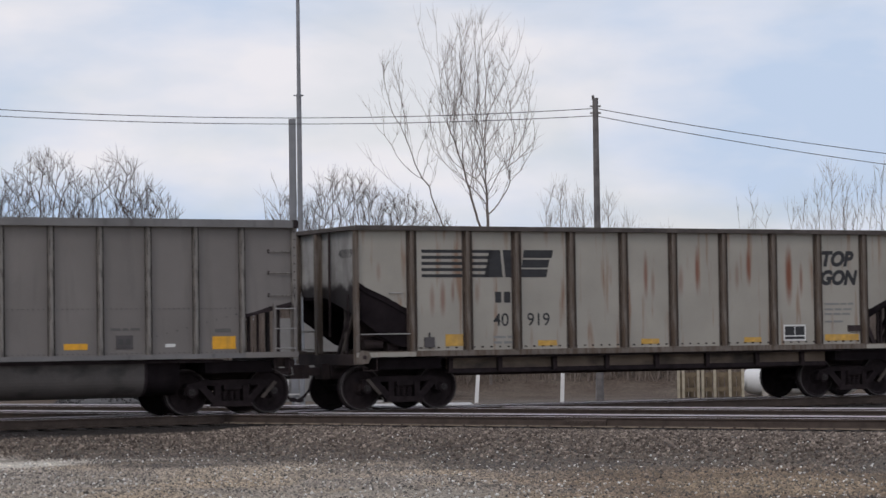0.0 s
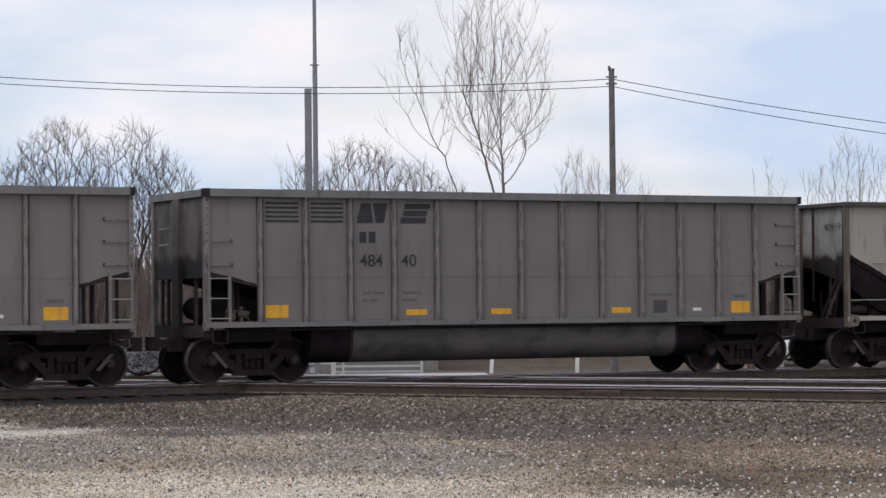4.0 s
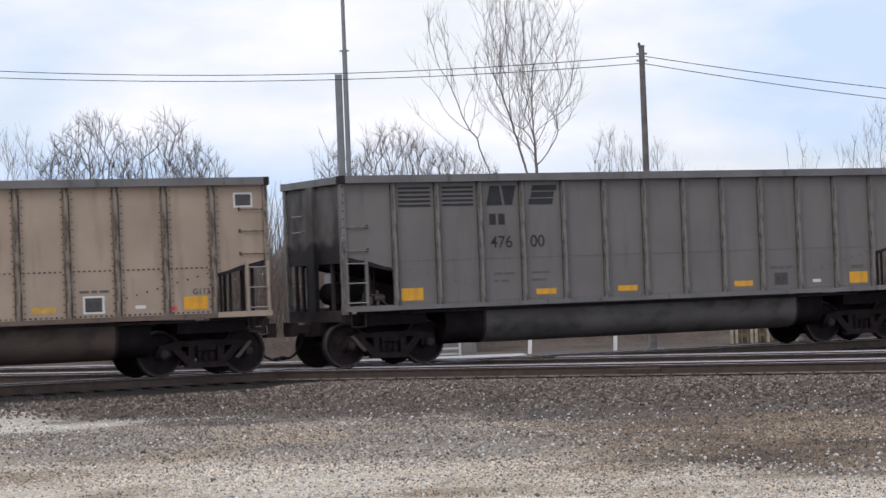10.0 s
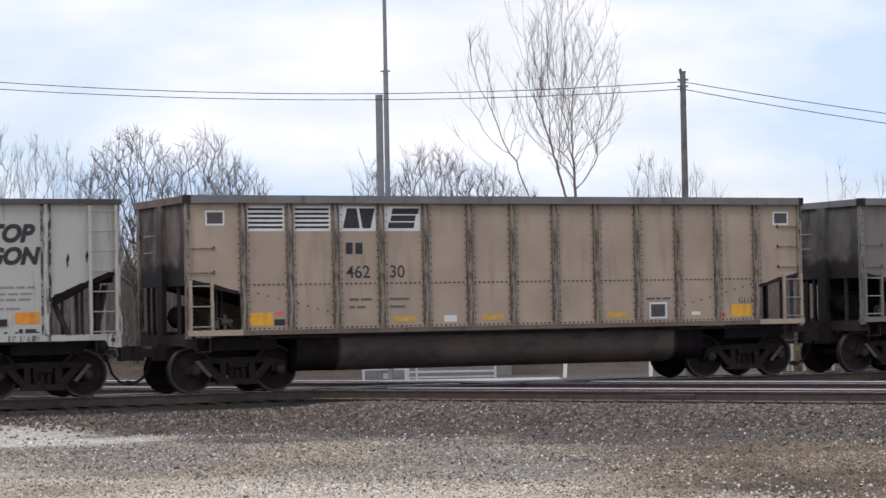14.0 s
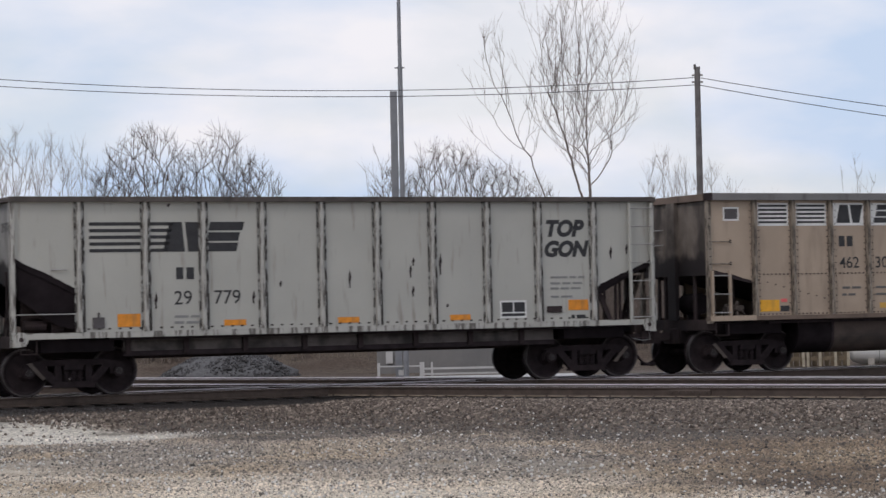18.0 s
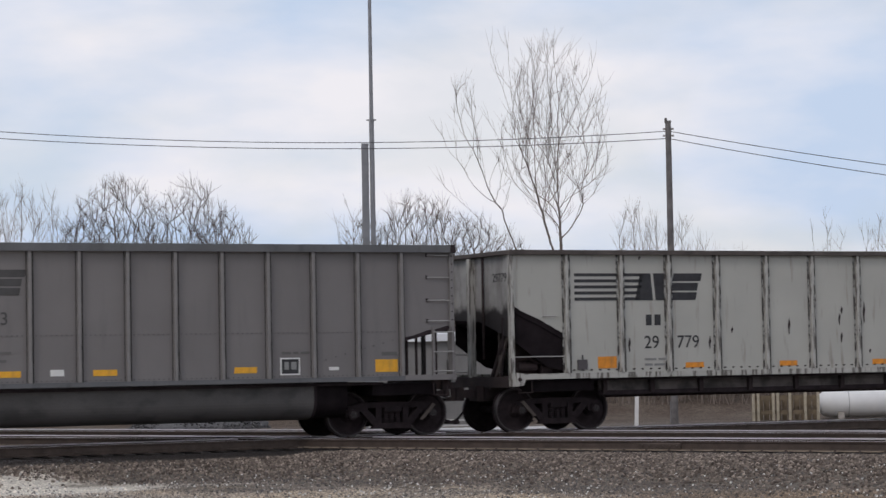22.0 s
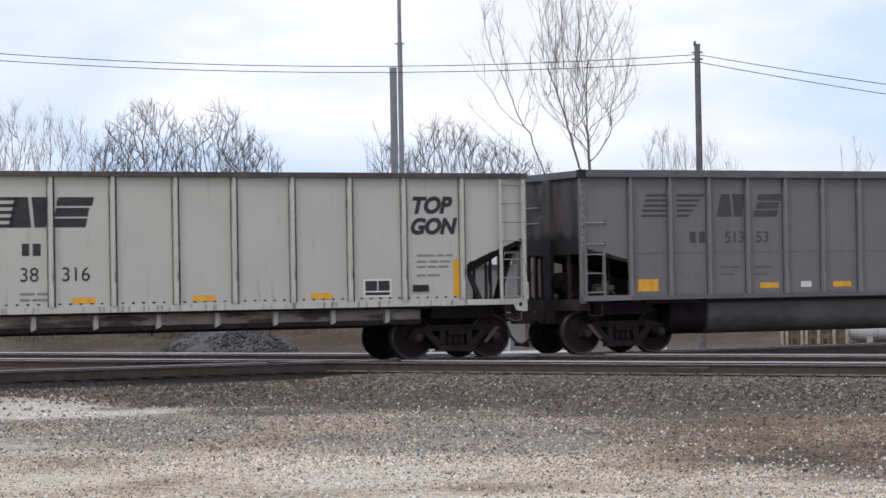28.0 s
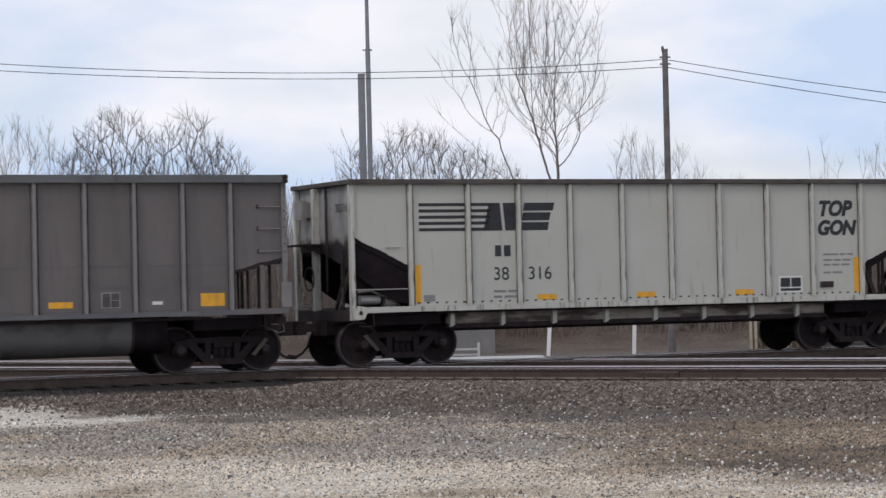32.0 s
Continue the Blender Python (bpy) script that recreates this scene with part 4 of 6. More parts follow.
        bars(car, x0 + step * 2 + 0.3, 1.86, (0.22, 0.25), f, material=PRINT)
        bars(car, x0 + step * 3 + 0.2, 1.86, (0.45,), f, material=PRINT)
        bars(car, x0 + step * 2 + 0.3, 1.70, (0.12, 0.2), f, material=PRINT)
        bars(car, x0 + step * 3 + 0.2, 1.70, (0.35,), f, material=PRINT)
    return ends_and_gear(car, half, paint, (-6.04, 6.04) if rows == "line" else (-6.2, 6.17), 4.06)


def rivet_rows(car, step, paint=None, size=0.012):
    """Rivet heads along the seam, the foot and the sloped floor of the riveted car."""
    k = size

    def heads(bm):
        if paint is None:
            for i in range(13):
                for z in np.arange(1.4, 3.85, 0.15):
                    for g in (-0.084, 0.142):
                        x = -6 * step + i * step + g
                        box(bm, x - 0.009, x + 0.009, -1.512, -1.5, z, z + 0.03)
        for i in range(12):
            a = -6 * step + i * step
            for j in range(8):
                x = a + 0.14 + j * (step - 0.28) / 7
                box(bm, x - k, x + k, -1.514, -1.5, 2.22 - k, 2.22 + k)
                box(bm, x - k, x + k, -1.514, -1.5, 1.312 - k, 1.312 + k)
        for e in (-1, 1):
            for j in range(9):
                x, z = e * (6.1 - j * 0.22), 2.08 - j * 0.055
                box(bm, x - 0.014, x + 0.014, -1.514, -1.5, z, z + 0.03)
    part("rivets", "rivets%.3f" % step, paint or SOOT, heads, car, "dark rivet heads")["kind"] = "stuff"


POST_AT = (-5.89, -4.51, -3.28, -2.00, -0.68, 0.58, 1.86, 3.15, 4.39, 5.75)
POST_RUSTY = (-5.93, -4.56, -3.33, -1.93, -0.55, 0.78, 2.16, 3.56, 4.85, 6.19)


def flat_gondola(car, paint, text, style):
    """Rebuilt high-side gondola: flat outside posts, steep sloped ends, a shallow under-frame with cross-bearers."""
    side_y, left, inner = 1.5, 7.28, 5.86
    dx = 0.36 if style == "rusty" else 0.0
    posts = POST_RUSTY if style == "rusty" else POST_AT
    H, F = {-1: left, 1: left + dx}, {-1: inner, 1: inner + dx}

    def own(name, key, *rest, **more):
        return part(name, key + ("_long" if dx else ""), *rest, **more)
    curve = [(-0.30, 2.60), (-0.70, 2.44), (-1.10, 2.22)]
    cut = [(-H[-1], 2.73), (-H[-1] + 0.10, 2.72)] + [(-H[-1] - u, z) for u, z in curve] + [(-F[-1] - 0.02, 2.08), (-F[-1], 1.26), (F[1], 1.26), (F[1] + 0.02, 2.02), (H[1], 2.56), (H[1], 3.90), (-H[-1], 3.90)]
    for g in (-1, 1):
        own("side_sheet", "flat_side%d" % g, paint, lambda bm: prism(bm, cut, "y", g * side_y, g * (side_y - 0.03)), car)
        own("top_chord", "flat_chord%d" % g, TOPRUST, lambda bm: box(bm, -H[-1] - 0.03, H[1] + 0.03, g * 1.43, g * 1.62, 3.87, 3.97), car, "dark rusty top chord")
        own("side_sill", "flat_sill%d" % g, POSTS[paint.name], lambda bm: box(bm, -H[-1], H[1], g * 1.42, g * 1.56, 1.15, 1.27), car)
        own("under_channel", "flat_channel%d" % g, CHANNEL[paint.name], lambda bm: box(bm, -4.9, 4.9 + dx, g * 1.12, g * 1.2, 0.86, 1.15), car, "sooty under-frame channel")
        for i in range(10):
            post = own("side_post", "side_post", POSTS[paint.name], lambda bm: (prism(bm, [(-0.042, 0), (-0.042, -0.09), (0.042, -0.09), (0.042, 0)], "z", 1.272, 3.869)), car,
                        at=pose(posts[i], g * side_y, 0, 0, 0, 0 if g < 0 else 180))
            # flange strip wider on one side: painted post shade along with wear
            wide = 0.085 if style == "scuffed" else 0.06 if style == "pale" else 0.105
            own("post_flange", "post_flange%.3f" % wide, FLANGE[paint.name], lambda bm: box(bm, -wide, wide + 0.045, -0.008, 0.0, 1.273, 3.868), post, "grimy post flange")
            if 0 < i < 9 and i % 1 == 0:
                own("cross_bearer", "cross_bearer", POSTS[paint.name] if style == "pale" else GRIME, lambda bm: prism(bm, [(-0.05, 1.15), (0.05, 1.15), (0.05, 0.84), (-0.05, 0.80)], "y", -0.05, 0.05), car, at=pose(posts[i] - 0.3, g * 1.25, 0))
        own("foot_rivets", "flat_rivets%d" % g, SOOT, lambda bm: [box(bm, x - 0.026, x + 0.026, g * 1.515, g * 1.5, 1.318, 1.348) for x in np.arange(-5.7, 5.8 + dx, 0.217)], car, "dark rivet heads")["kind"] = "stuff"
    for g in (-1, 1):
        own("lower_rail", "lower_rail%d" % g, SOOT, lambda bm: box(bm, -4.9, 4.9 + dx, g * 1.08, g * 1.22, 0.77, 0.87), car, "black lower rail")
    for e in (-1, 1):
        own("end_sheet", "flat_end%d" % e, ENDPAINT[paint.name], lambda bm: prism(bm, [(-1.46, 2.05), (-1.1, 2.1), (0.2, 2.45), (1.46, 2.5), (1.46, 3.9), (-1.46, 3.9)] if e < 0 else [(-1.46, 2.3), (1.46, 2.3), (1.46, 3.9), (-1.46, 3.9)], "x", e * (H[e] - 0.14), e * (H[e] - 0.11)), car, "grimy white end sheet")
        own("end_rib", "flat_end_rib%d" % e, POSTS[paint.name], lambda bm: box(bm, e * (H[e] - 0.11), e * (H[e] + 0.03), -0.07, 0.07, 1.2, 3.86), car, at=pose(0, -e * 0.42, 0))
        own("end_rod", "flat_end_rod%d" % e, GRIME, lambda bm: tube(bm, (e * (H[e] - 0.05), e * 0.15, 1.6), (e * (H[e] - 0.05), e * 0.15, 3.86), 0.03), car)
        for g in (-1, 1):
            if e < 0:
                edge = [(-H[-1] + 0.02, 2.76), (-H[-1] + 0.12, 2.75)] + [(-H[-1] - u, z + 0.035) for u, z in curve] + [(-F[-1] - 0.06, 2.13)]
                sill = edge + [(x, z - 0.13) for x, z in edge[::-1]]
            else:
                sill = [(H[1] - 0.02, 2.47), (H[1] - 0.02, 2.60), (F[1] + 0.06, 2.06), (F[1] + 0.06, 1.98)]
            own("soot_edge", "flat_soot%d_%d" % (e, g), DEEP_BLACK, lambda bm: prism(bm, jagged(sill, 0.012), "y", g * (side_y + 0.003), g * (side_y - 0.034)), car, "sooty lower edge")
        own("end_chord", "flat_endchord%d" % e, TOPRUST, lambda bm: box(bm, e * (H[e] - 0.14), e * (H[e] + 0.03), -1.43, 1.43, 3.88, 3.965), car)
        own("slope_sheet", "flat_slope%d" % e, DEEP_BLACK, lambda bm: prism(bm, [(e * (H[e] - 0.145), 2.62), (e * (H[e] - 0.145), 2.42), (e * (F[e] - 0.9), 1.50), (e * (F[e] - 1.85), 1.16), (e * (F[e] - 2.05), 1.16)], "y", -1.468, 1.468), car, "black sloped floor sheet")
        for y in (-1.5, 1.5):
            own("corner_post", "flat_corner", POSTS[paint.name], lambda bm: box(bm, -0.042, 0.042, -0.07, 0.07, 1.0, 3.9), car, at=pose(e * (H[e] - 0.04), y, 0))
            own("corner_plate", "corner_plate%d" % e, POSTS[paint.name], lambda bm: (prism(bm, [(-0.13, 1.02), (0.05, 1.0), (0.10, 1.06), (0.09, 1.2), (0.03, 1.30), (-0.13, 1.28), (-0.2, 1.16)], "y", -0.012, 0.012), box(bm, 0.10, 0.16, -0.02, 0.02, 1.25, 1.62)), car, "white bolted corner plate", pose(e * (H[e] - 0.14), y * 1.055, 0, 0, 0, 0 if e > 0 else 180))
            own("corner_bolt", "corner_bolt", GRIME, lambda bm: tube(bm, (0, -0.03, 0), (0, 0.03, 0), 0.045, n=10), car, at=pose(e * (H[e] - 0.18), y * 1.055, 1.15))
        for y in (0.95 * -e,):
            own("end_post", "flat_endpost", GRIME, lambda bm: box(bm, -0.05, 0.05, -0.05, 0.05, 1.2, 2.6), car, at=pose(e * (H[e] - 0.3), y, 0))
        # added dark plates stand in for the shade inside the open end bays
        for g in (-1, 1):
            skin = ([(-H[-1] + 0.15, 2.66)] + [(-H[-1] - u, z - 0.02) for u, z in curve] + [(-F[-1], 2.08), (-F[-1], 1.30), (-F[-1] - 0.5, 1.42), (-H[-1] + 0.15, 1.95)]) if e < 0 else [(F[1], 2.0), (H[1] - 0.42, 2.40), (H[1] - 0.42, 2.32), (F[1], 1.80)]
            own("hopper_side", "hopper_side%d_%d" % (e, g), DEEP_BLACK, lambda bm: prism(bm, skin, "y", g * 1.475, g * 1.47), car, "soot-black side of the sloped end hopper")
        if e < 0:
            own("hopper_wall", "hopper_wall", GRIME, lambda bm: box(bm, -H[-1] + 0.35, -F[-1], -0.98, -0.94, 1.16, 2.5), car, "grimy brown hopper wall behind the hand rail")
        # added plate, blocks the view through the bay and keeps it dark
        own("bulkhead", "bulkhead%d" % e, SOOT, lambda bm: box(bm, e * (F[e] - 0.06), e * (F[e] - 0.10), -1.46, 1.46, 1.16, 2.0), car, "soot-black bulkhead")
        for y0, y1 in ((-1.25, -0.55), (-1.05, -0.35)):
            own("diagonal_brace", "brace%d_%.2f" % (e, y0), LEVER if y0 < -1.2 else GRIME, lambda bm: prism(bm, [(y0, 2.25), (y0 + 0.10, 2.25), (y1 + 0.10, 1.22), (y1, 1.22)], "x", e * (H[e] - 0.20), e * (H[e] - 0.15)), car, "rusty diagonal end brace")
        if e > 0:
            own("diagonal_brace", "side_brace", GRIME, lambda bm: prism(bm, [(F[1] + 0.02, 1.98), (F[1] + 0.12, 2.0), (F[1] + 0.46, 1.26), (F[1] + 0.34, 1.26)], "y", -1.36, -1.30), car)
            for x in (0.30, 0.62, 0.74):
                own("stanchion", "flat_stanchion", GRIME, lambda bm: box(bm, -0.025, 0.025, -0.025, 0.025, 1.26, 2.3), car, at=pose(F[1] + x, -1.32 + x * 0.2, 0))
        own("platform_bar", "platform_bar%d" % e, paint, lambda bm: box(bm, min(e * F[e], e * H[e]), max(e * F[e], e * H[e]), -1.58, -1.56, 1.15, 1.25), car)
        own("step_bar", "step_bar", GRIME, lambda bm: bend(bm, [(-0.17, 0, 1.15), (-0.16, -0.02, 0.86), (0.16, -0.02, 0.86), (0.17, 0, 1.15)], 0.016, 6), car, at=pose(e * (H[e] - 0.34), -1.52, 0))
    grab(car, -6.58, -1.53, 1.64, 1.2)
    grab(car, -6.3, -1.5, 2.52, 0.3)
    ladder(car, H[1] - 0.36, -1.6, 1.2, 3.84, 0.54, 7, paint)
    ladder(car, -H[-1] + 0.36, 1.6, 1.2, 3.84, 0.54, 7, paint)
    if style == "pale":
        own("hand_brake_box", "brake_cyl", BAR, lambda bm: (tube(bm, (-7.36, 0.95, 3.2), (-7.36, 0.95, 3.62), 0.15, n=12), box(bm, -7.38, -7.18, 0.8, 1.1, 3.25, 3.58)), car, "grey hand brake housing")
    own("brake_chain_rod", "chain_rod", UNDER[paint.name], lambda bm: tube(bm, (-7.1, -0.65, 1.3), (-7.1, -0.65, 3.4), 0.03), car)
    if style == "pale":
        own("brake_wheel", "brake_wheel", GRIME, lambda bm: [tube(bm, (-7.42, 0.4 + 0.26 * math.cos(i * 0.524), 1.9 + 0.26 * math.sin(i * 0.524)), (-7.42, 0.4 + 0.26 * math.cos((i + 1) * 0.524), 1.9 + 0.26 * math.sin((i + 1) * 0.524)), 0.018, n=5) for i in range(12)], car)
    if style == "pale":
        own("brake_step", "brake_step", GRIME, lambda bm: (box(bm, -7.62, -7.2, 0.2, 1.3, 2.62, 2.66), prism(bm, [(-7.6, 2.62), (-7.2, 2.62), (-7.2, 2.42)], "y", 0.25, 0.29)), car, "dark brake step")
    own("air_pipe", "end_pipes", SOOT, lambda bm: bend(bm, [(-7.25, -1.1, 2.5), (-7.25, -1.12, 1.7), (-7.2, -0.95, 1.3), (-7.2, -0.9, 1.0)], 0.022), car)
    own("brake_rod", "brake_rod", SOOT, lambda bm: tube(bm, (-7.15, -1.25, 3.8), (-7.15, -1.25, 1.2), 0.03), car)
    own("platform_machinery", "flat_machinery", BAR if style == "pale" else GRIME,
         lambda bm: (tube(bm, (-6.95, -1.2, 1.42), (-6.5, -1.2, 1.42), 0.10, n=10), tube(bm, (-6.4, -1.2, 1.36), (-6.15, -1.2, 1.36), 0.13, n=10), bend(bm, [(-7.0, -1.25, 1.6), (-6.7, -1.28, 1.62), (-6.45, -1.25, 1.5), (-6.2, -1.25, 1.52), (-6.05, -1.22, 1.3)], 0.03, 6)), car)
    own("valve_box", "flat_valve", GRIME, lambda bm: box(bm, -6.1, -5.9, -1.2, -0.9, 1.16, 1.6), car)
    own("floor", "flat_floor", SOOT, lambda bm: box(bm, -F[-1] + 0.6, F[1] - 0.6, -1.44, 1.44, 1.10, 1.16), car)
    for x in (-5.9, 5.82 + dx):
        own("bolster_beam", "flat_bolster", DEEP_BLACK, lambda bm: box(bm, -0.75, 0.75, -1.38, 1.38, 0.88, 1.12), car, at=pose(x, 0, 0))
    f = -side_y - 0.004
    stripes(car, -5.66, -4.02, 2.86, 3.46, f, 5, slant=0.22)
    emblem(car, -4.12, 1.55, 2.86, 3.46, f)
    plate(car, "initials_bar", BLACK, -3.85, -3.70, 2.30, 2.54, f)
    plate(car, "initials_bar", BLACK, -3.63, -3.47, 2.30, 2.54, f)
    lettering(text[0], 0.40, BLACK, car, -3.91, f, 1.79, "painted_digit")
    lettering(text[1], 0.40, BLACK, car, -3.06, f, 1.79, "painted_digit")
    lettering(text[0] + text[1], 0.27, FADED, car, 0, 0, 0, "painted_digit", place=pose(-H[-1] + 0.106, -0.52, 3.30, 90, 0, -90))
    lettering("TOP", 0.47, BLACK, car, 4.57 + 1.05 * dx, f, 3.13, "painted_letter", 0.25, "slanted black letter", 0.024)
    lettering("GON", 0.45, BLACK, car, 4.54 + 1.05 * dx, f, 2.69, "painted_letter", 0.25, "slanted black letter", 0.024)
    for z, ws in ((2.20, (0.42, 0.16, 0.16)), (2.07, (0.24, 0.2, 0.24)), (1.96, (0.2, 0.2, 0.24)), (1.78, (0.2, 0.28))):
        bars(car, 4.70 + dx, z, ws, f, 0.045)
    bars(car, -3.9, 1.52, (0.3, 0.34), f)
    bars(car, -3.9, 1.40, (0.2, 0.4), f)
    sx = 3.46 + 1.1 * dx
    plate(car, "stencil_panel", PALE, sx, sx + 0.64, 1.36, 1.74, f)
    for x0, x1, z0, z1 in ((sx + 0.04, sx + 0.31, 1.49, 1.70), (sx + 0.34, sx + 0.60, 1.49, 1.70), (sx + 0.04, sx + 0.60, 1.40, 1.46)):
        plate(car, "stencil_box", BLACK, x0, x1, z0, z1, f - 0.004)
    glow = YELLOW if style == "pale" else ORANGE if style == "scuffed" else DUSTY_YELLOW
    for x in ((-2.78, -0.08, 2.74) if style == "rusty" else (-2.84, -0.32, 2.27)):
        plate(car, "reflector", glow, x, x + 0.48, 1.34, 1.46, f)
    if style == "pale":
        plate(car, "reflector", YELLOW, -5.78, -5.64, 1.34, 2.14, f, "tall yellow reflector strip")
        plate(car, "reflector", YELLOW, 5.55, 5.74, 1.34, 2.14, f, "tall yellow reflector strip")
        plate(car, "small_sign", FAINT, -5.58, -5.32, 1.36, 1.5, f)
    else:
        plate(car, "reflector", glow, -5.10, -4.62, 1.36, 1.62, f, "large yellow reflector square")
        if style == "rusty":
            plate(car, "reflector", glow, 5.05, 6.04, 1.35, 1.50, f, "long worn orange reflector band")
        else:
            plate(car, "reflector", glow, 5.13, 5.62, 1.50, 1.73, f, "large yellow reflector square")
        own("waybill_box", "waybill_box", DARKBOX, lambda bm: (box(bm, -5.62, -5.38, -1.54, -1.505, 1.34, 1.56), tube(bm, (-5.5, -1.53, 1.56), (-5.5, -1.53, 1.66), 0.02, n=6)), car, "dark grey tag holder")
    own("placard_holder", "placard", GRIME, lambda bm: box(bm, 4.60 + 3.1 * dx, 4.96 + 3.1 * dx, -1.53, -1.505, 1.46 + dx * 0.3, 1.60 + dx * 0.3), car, "rusty placard holder")
    if style == "scuffed":
        bars(car, 5.2, 1.32, (0.08, 0.22), f, 0.08, BLACK)
        for x, z, h in ((-4.3, 1.7, 0.35), (-4.45, 1.55, 0.12), (-2.2, 1.75, 0.3), (-1.6, 2.1, 0.15), (-0.05, 2.05, 0.4), (1.35, 2.25, 0.3), (1.4, 1.85, 0.25), (2.05, 2.3, 0.5), (1.42, 2.5, 0.2), (6.2, 2.6, 0.3), (6.6, 2.7, 0.25), (-4.0, 3.75, 0.1), (2.2, 1.6, 0.1)):
            own("paint_scuff", "scuff%.2f" % h, SOOT, lambda bm: prism(bm, [(0, 0), (0.03, 0.04), (0.022, h * 0.35), (0.05, h * 0.6), (0.02, h), (0.0, h * 0.75), (-0.022, h * 0.5), (-0.006, h * 0.25)], "y", -0.002, 0.002), car, "black scuff in the paint", pose(x, f, z))
    return ends_and_gear(car, left, paint, (-5.9, 6.2 if dx else 5.8), 3.97, dx)


# end sheets: darker base than the sides, stains, and a near-black lower part
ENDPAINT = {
    GREY.name: mat("sooty_grey_end", (0.125, 0.115, 0.11), 0.7, vary=0.2, stain=(0.05, 0.045, 0.042), stain_amount=0.9, stain_scale=(1, 1, 0.5), spread=(0.42, 0.62), dark_line=2.62),
    GREY2.name: mat("sooty_dark_end", (0.092, 0.083, 0.082), 0.7, vary=0.2, stain=(0.045, 0.04, 0.04), stain_amount=0.9, stain_scale=(1, 1, 0.5), spread=(0.42, 0.62), dark_line=2.62),
    TAN.name: mat("sooty_tan_end", (0.165, 0.138, 0.118), 0.75, vary=0.25, stain=(0.045, 0.037, 0.034), stain_amount=0.9, stain_scale=(1, 1, 0.5), spread=(0.38, 0.58), dark_line=2.62),
    WHITE.name: mat("sooty_white_end", (0.33, 0.325, 0.315), 0.7, vary=0.2, stain=(0.09, 0.08, 0.075), stain_amount=0.7, stain_scale=(1, 1, 0.3), spread=(0.48, 0.7), dark_line=2.72),
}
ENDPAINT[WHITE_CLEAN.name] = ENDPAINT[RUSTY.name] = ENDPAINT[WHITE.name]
UNDER = {WHITE.name: mat("sooty_under_frame", (0.11, 0.095, 0.09), 0.8, vary=0.3, stain=(0.04, 0.036, 0.034), stain_amount=0.9, stain_scale=(1, 1, 1), spread=(0.45, 0.62))}
UNDER[WHITE_CLEAN.name] = UNDER[RUSTY.name] = UNDER[WHITE.name]
CHANNEL = {WHITE.name: UNDER[WHITE.name], WHITE_CLEAN.name: mat("pale_rusty_channel", (0.27, 0.235, 0.205), 0.8, vary=0.3, scale=1.5, stain=(0.06, 0.045, 0.042), stain_amount=0.9, stain_scale=(0.7, 1, 2.5), spread=(0.45, 0.6)),
           RUSTY.name: mat("rust_brown_channel", (0.17, 0.13, 0.10), 0.8, vary=0.3, scale=1.5, stain=(0.04, 0.034, 0.032), stain_amount=0.85, stain_scale=(0.5, 1, 1), spread=(0.45, 0.65))}
POSTS = {WHITE.name: mat("scraped_white_post", (0.41, 0.4, 0.37), 0.6, vary=0.15, stain=(0.10, 0.09, 0.08), stain_amount=0.9, stain_scale=(6, 6, 0.8), spread=(0.5, 0.6)),
         WHITE_CLEAN.name: mat("scuffed_white_post", (0.5, 0.49, 0.44), 0.6, vary=0.12, stain=(0.16, 0.14, 0.12), stain_amount=0.8, stain_scale=(6, 6, 0.8), spread=(0.55, 0.66)),
         RUSTY.name: mat("rusty_white_post", (0.155, 0.13, 0.112), 0.7, vary=0.25, stain=(0.10, 0.07, 0.05), stain_amount=0.9, stain_scale=(6, 6, 0.6), spread=(0.45, 0.6))}
RIBPAINT = {GREY.name: mat("grimy_grey_rib", (0.205, 0.19, 0.176), 0.65, vary=0.2, stain=(0.05, 0.045, 0.042), stain_amount=0.8, stain_scale=(6, 6, 1.2), spread=(0.5, 0.64)),
            GREY2.name: mat("dark_grey_rib", (0.2, 0.19, 0.186), 0.6, vary=0.15, stain=(0.06, 0.06, 0.06), stain_amount=0.7, stain_scale=(6, 6, 0.8), spread=(0.55, 0.7)),
            TAN.name: mat("grimy_tan_rib", (0.25, 0.212, 0.172), 0.7, vary=0.2, stain=(0.06, 0.048, 0.04), stain_amount=0.9, stain_scale=(6, 6, 1.5), spread=(0.46, 0.6))}
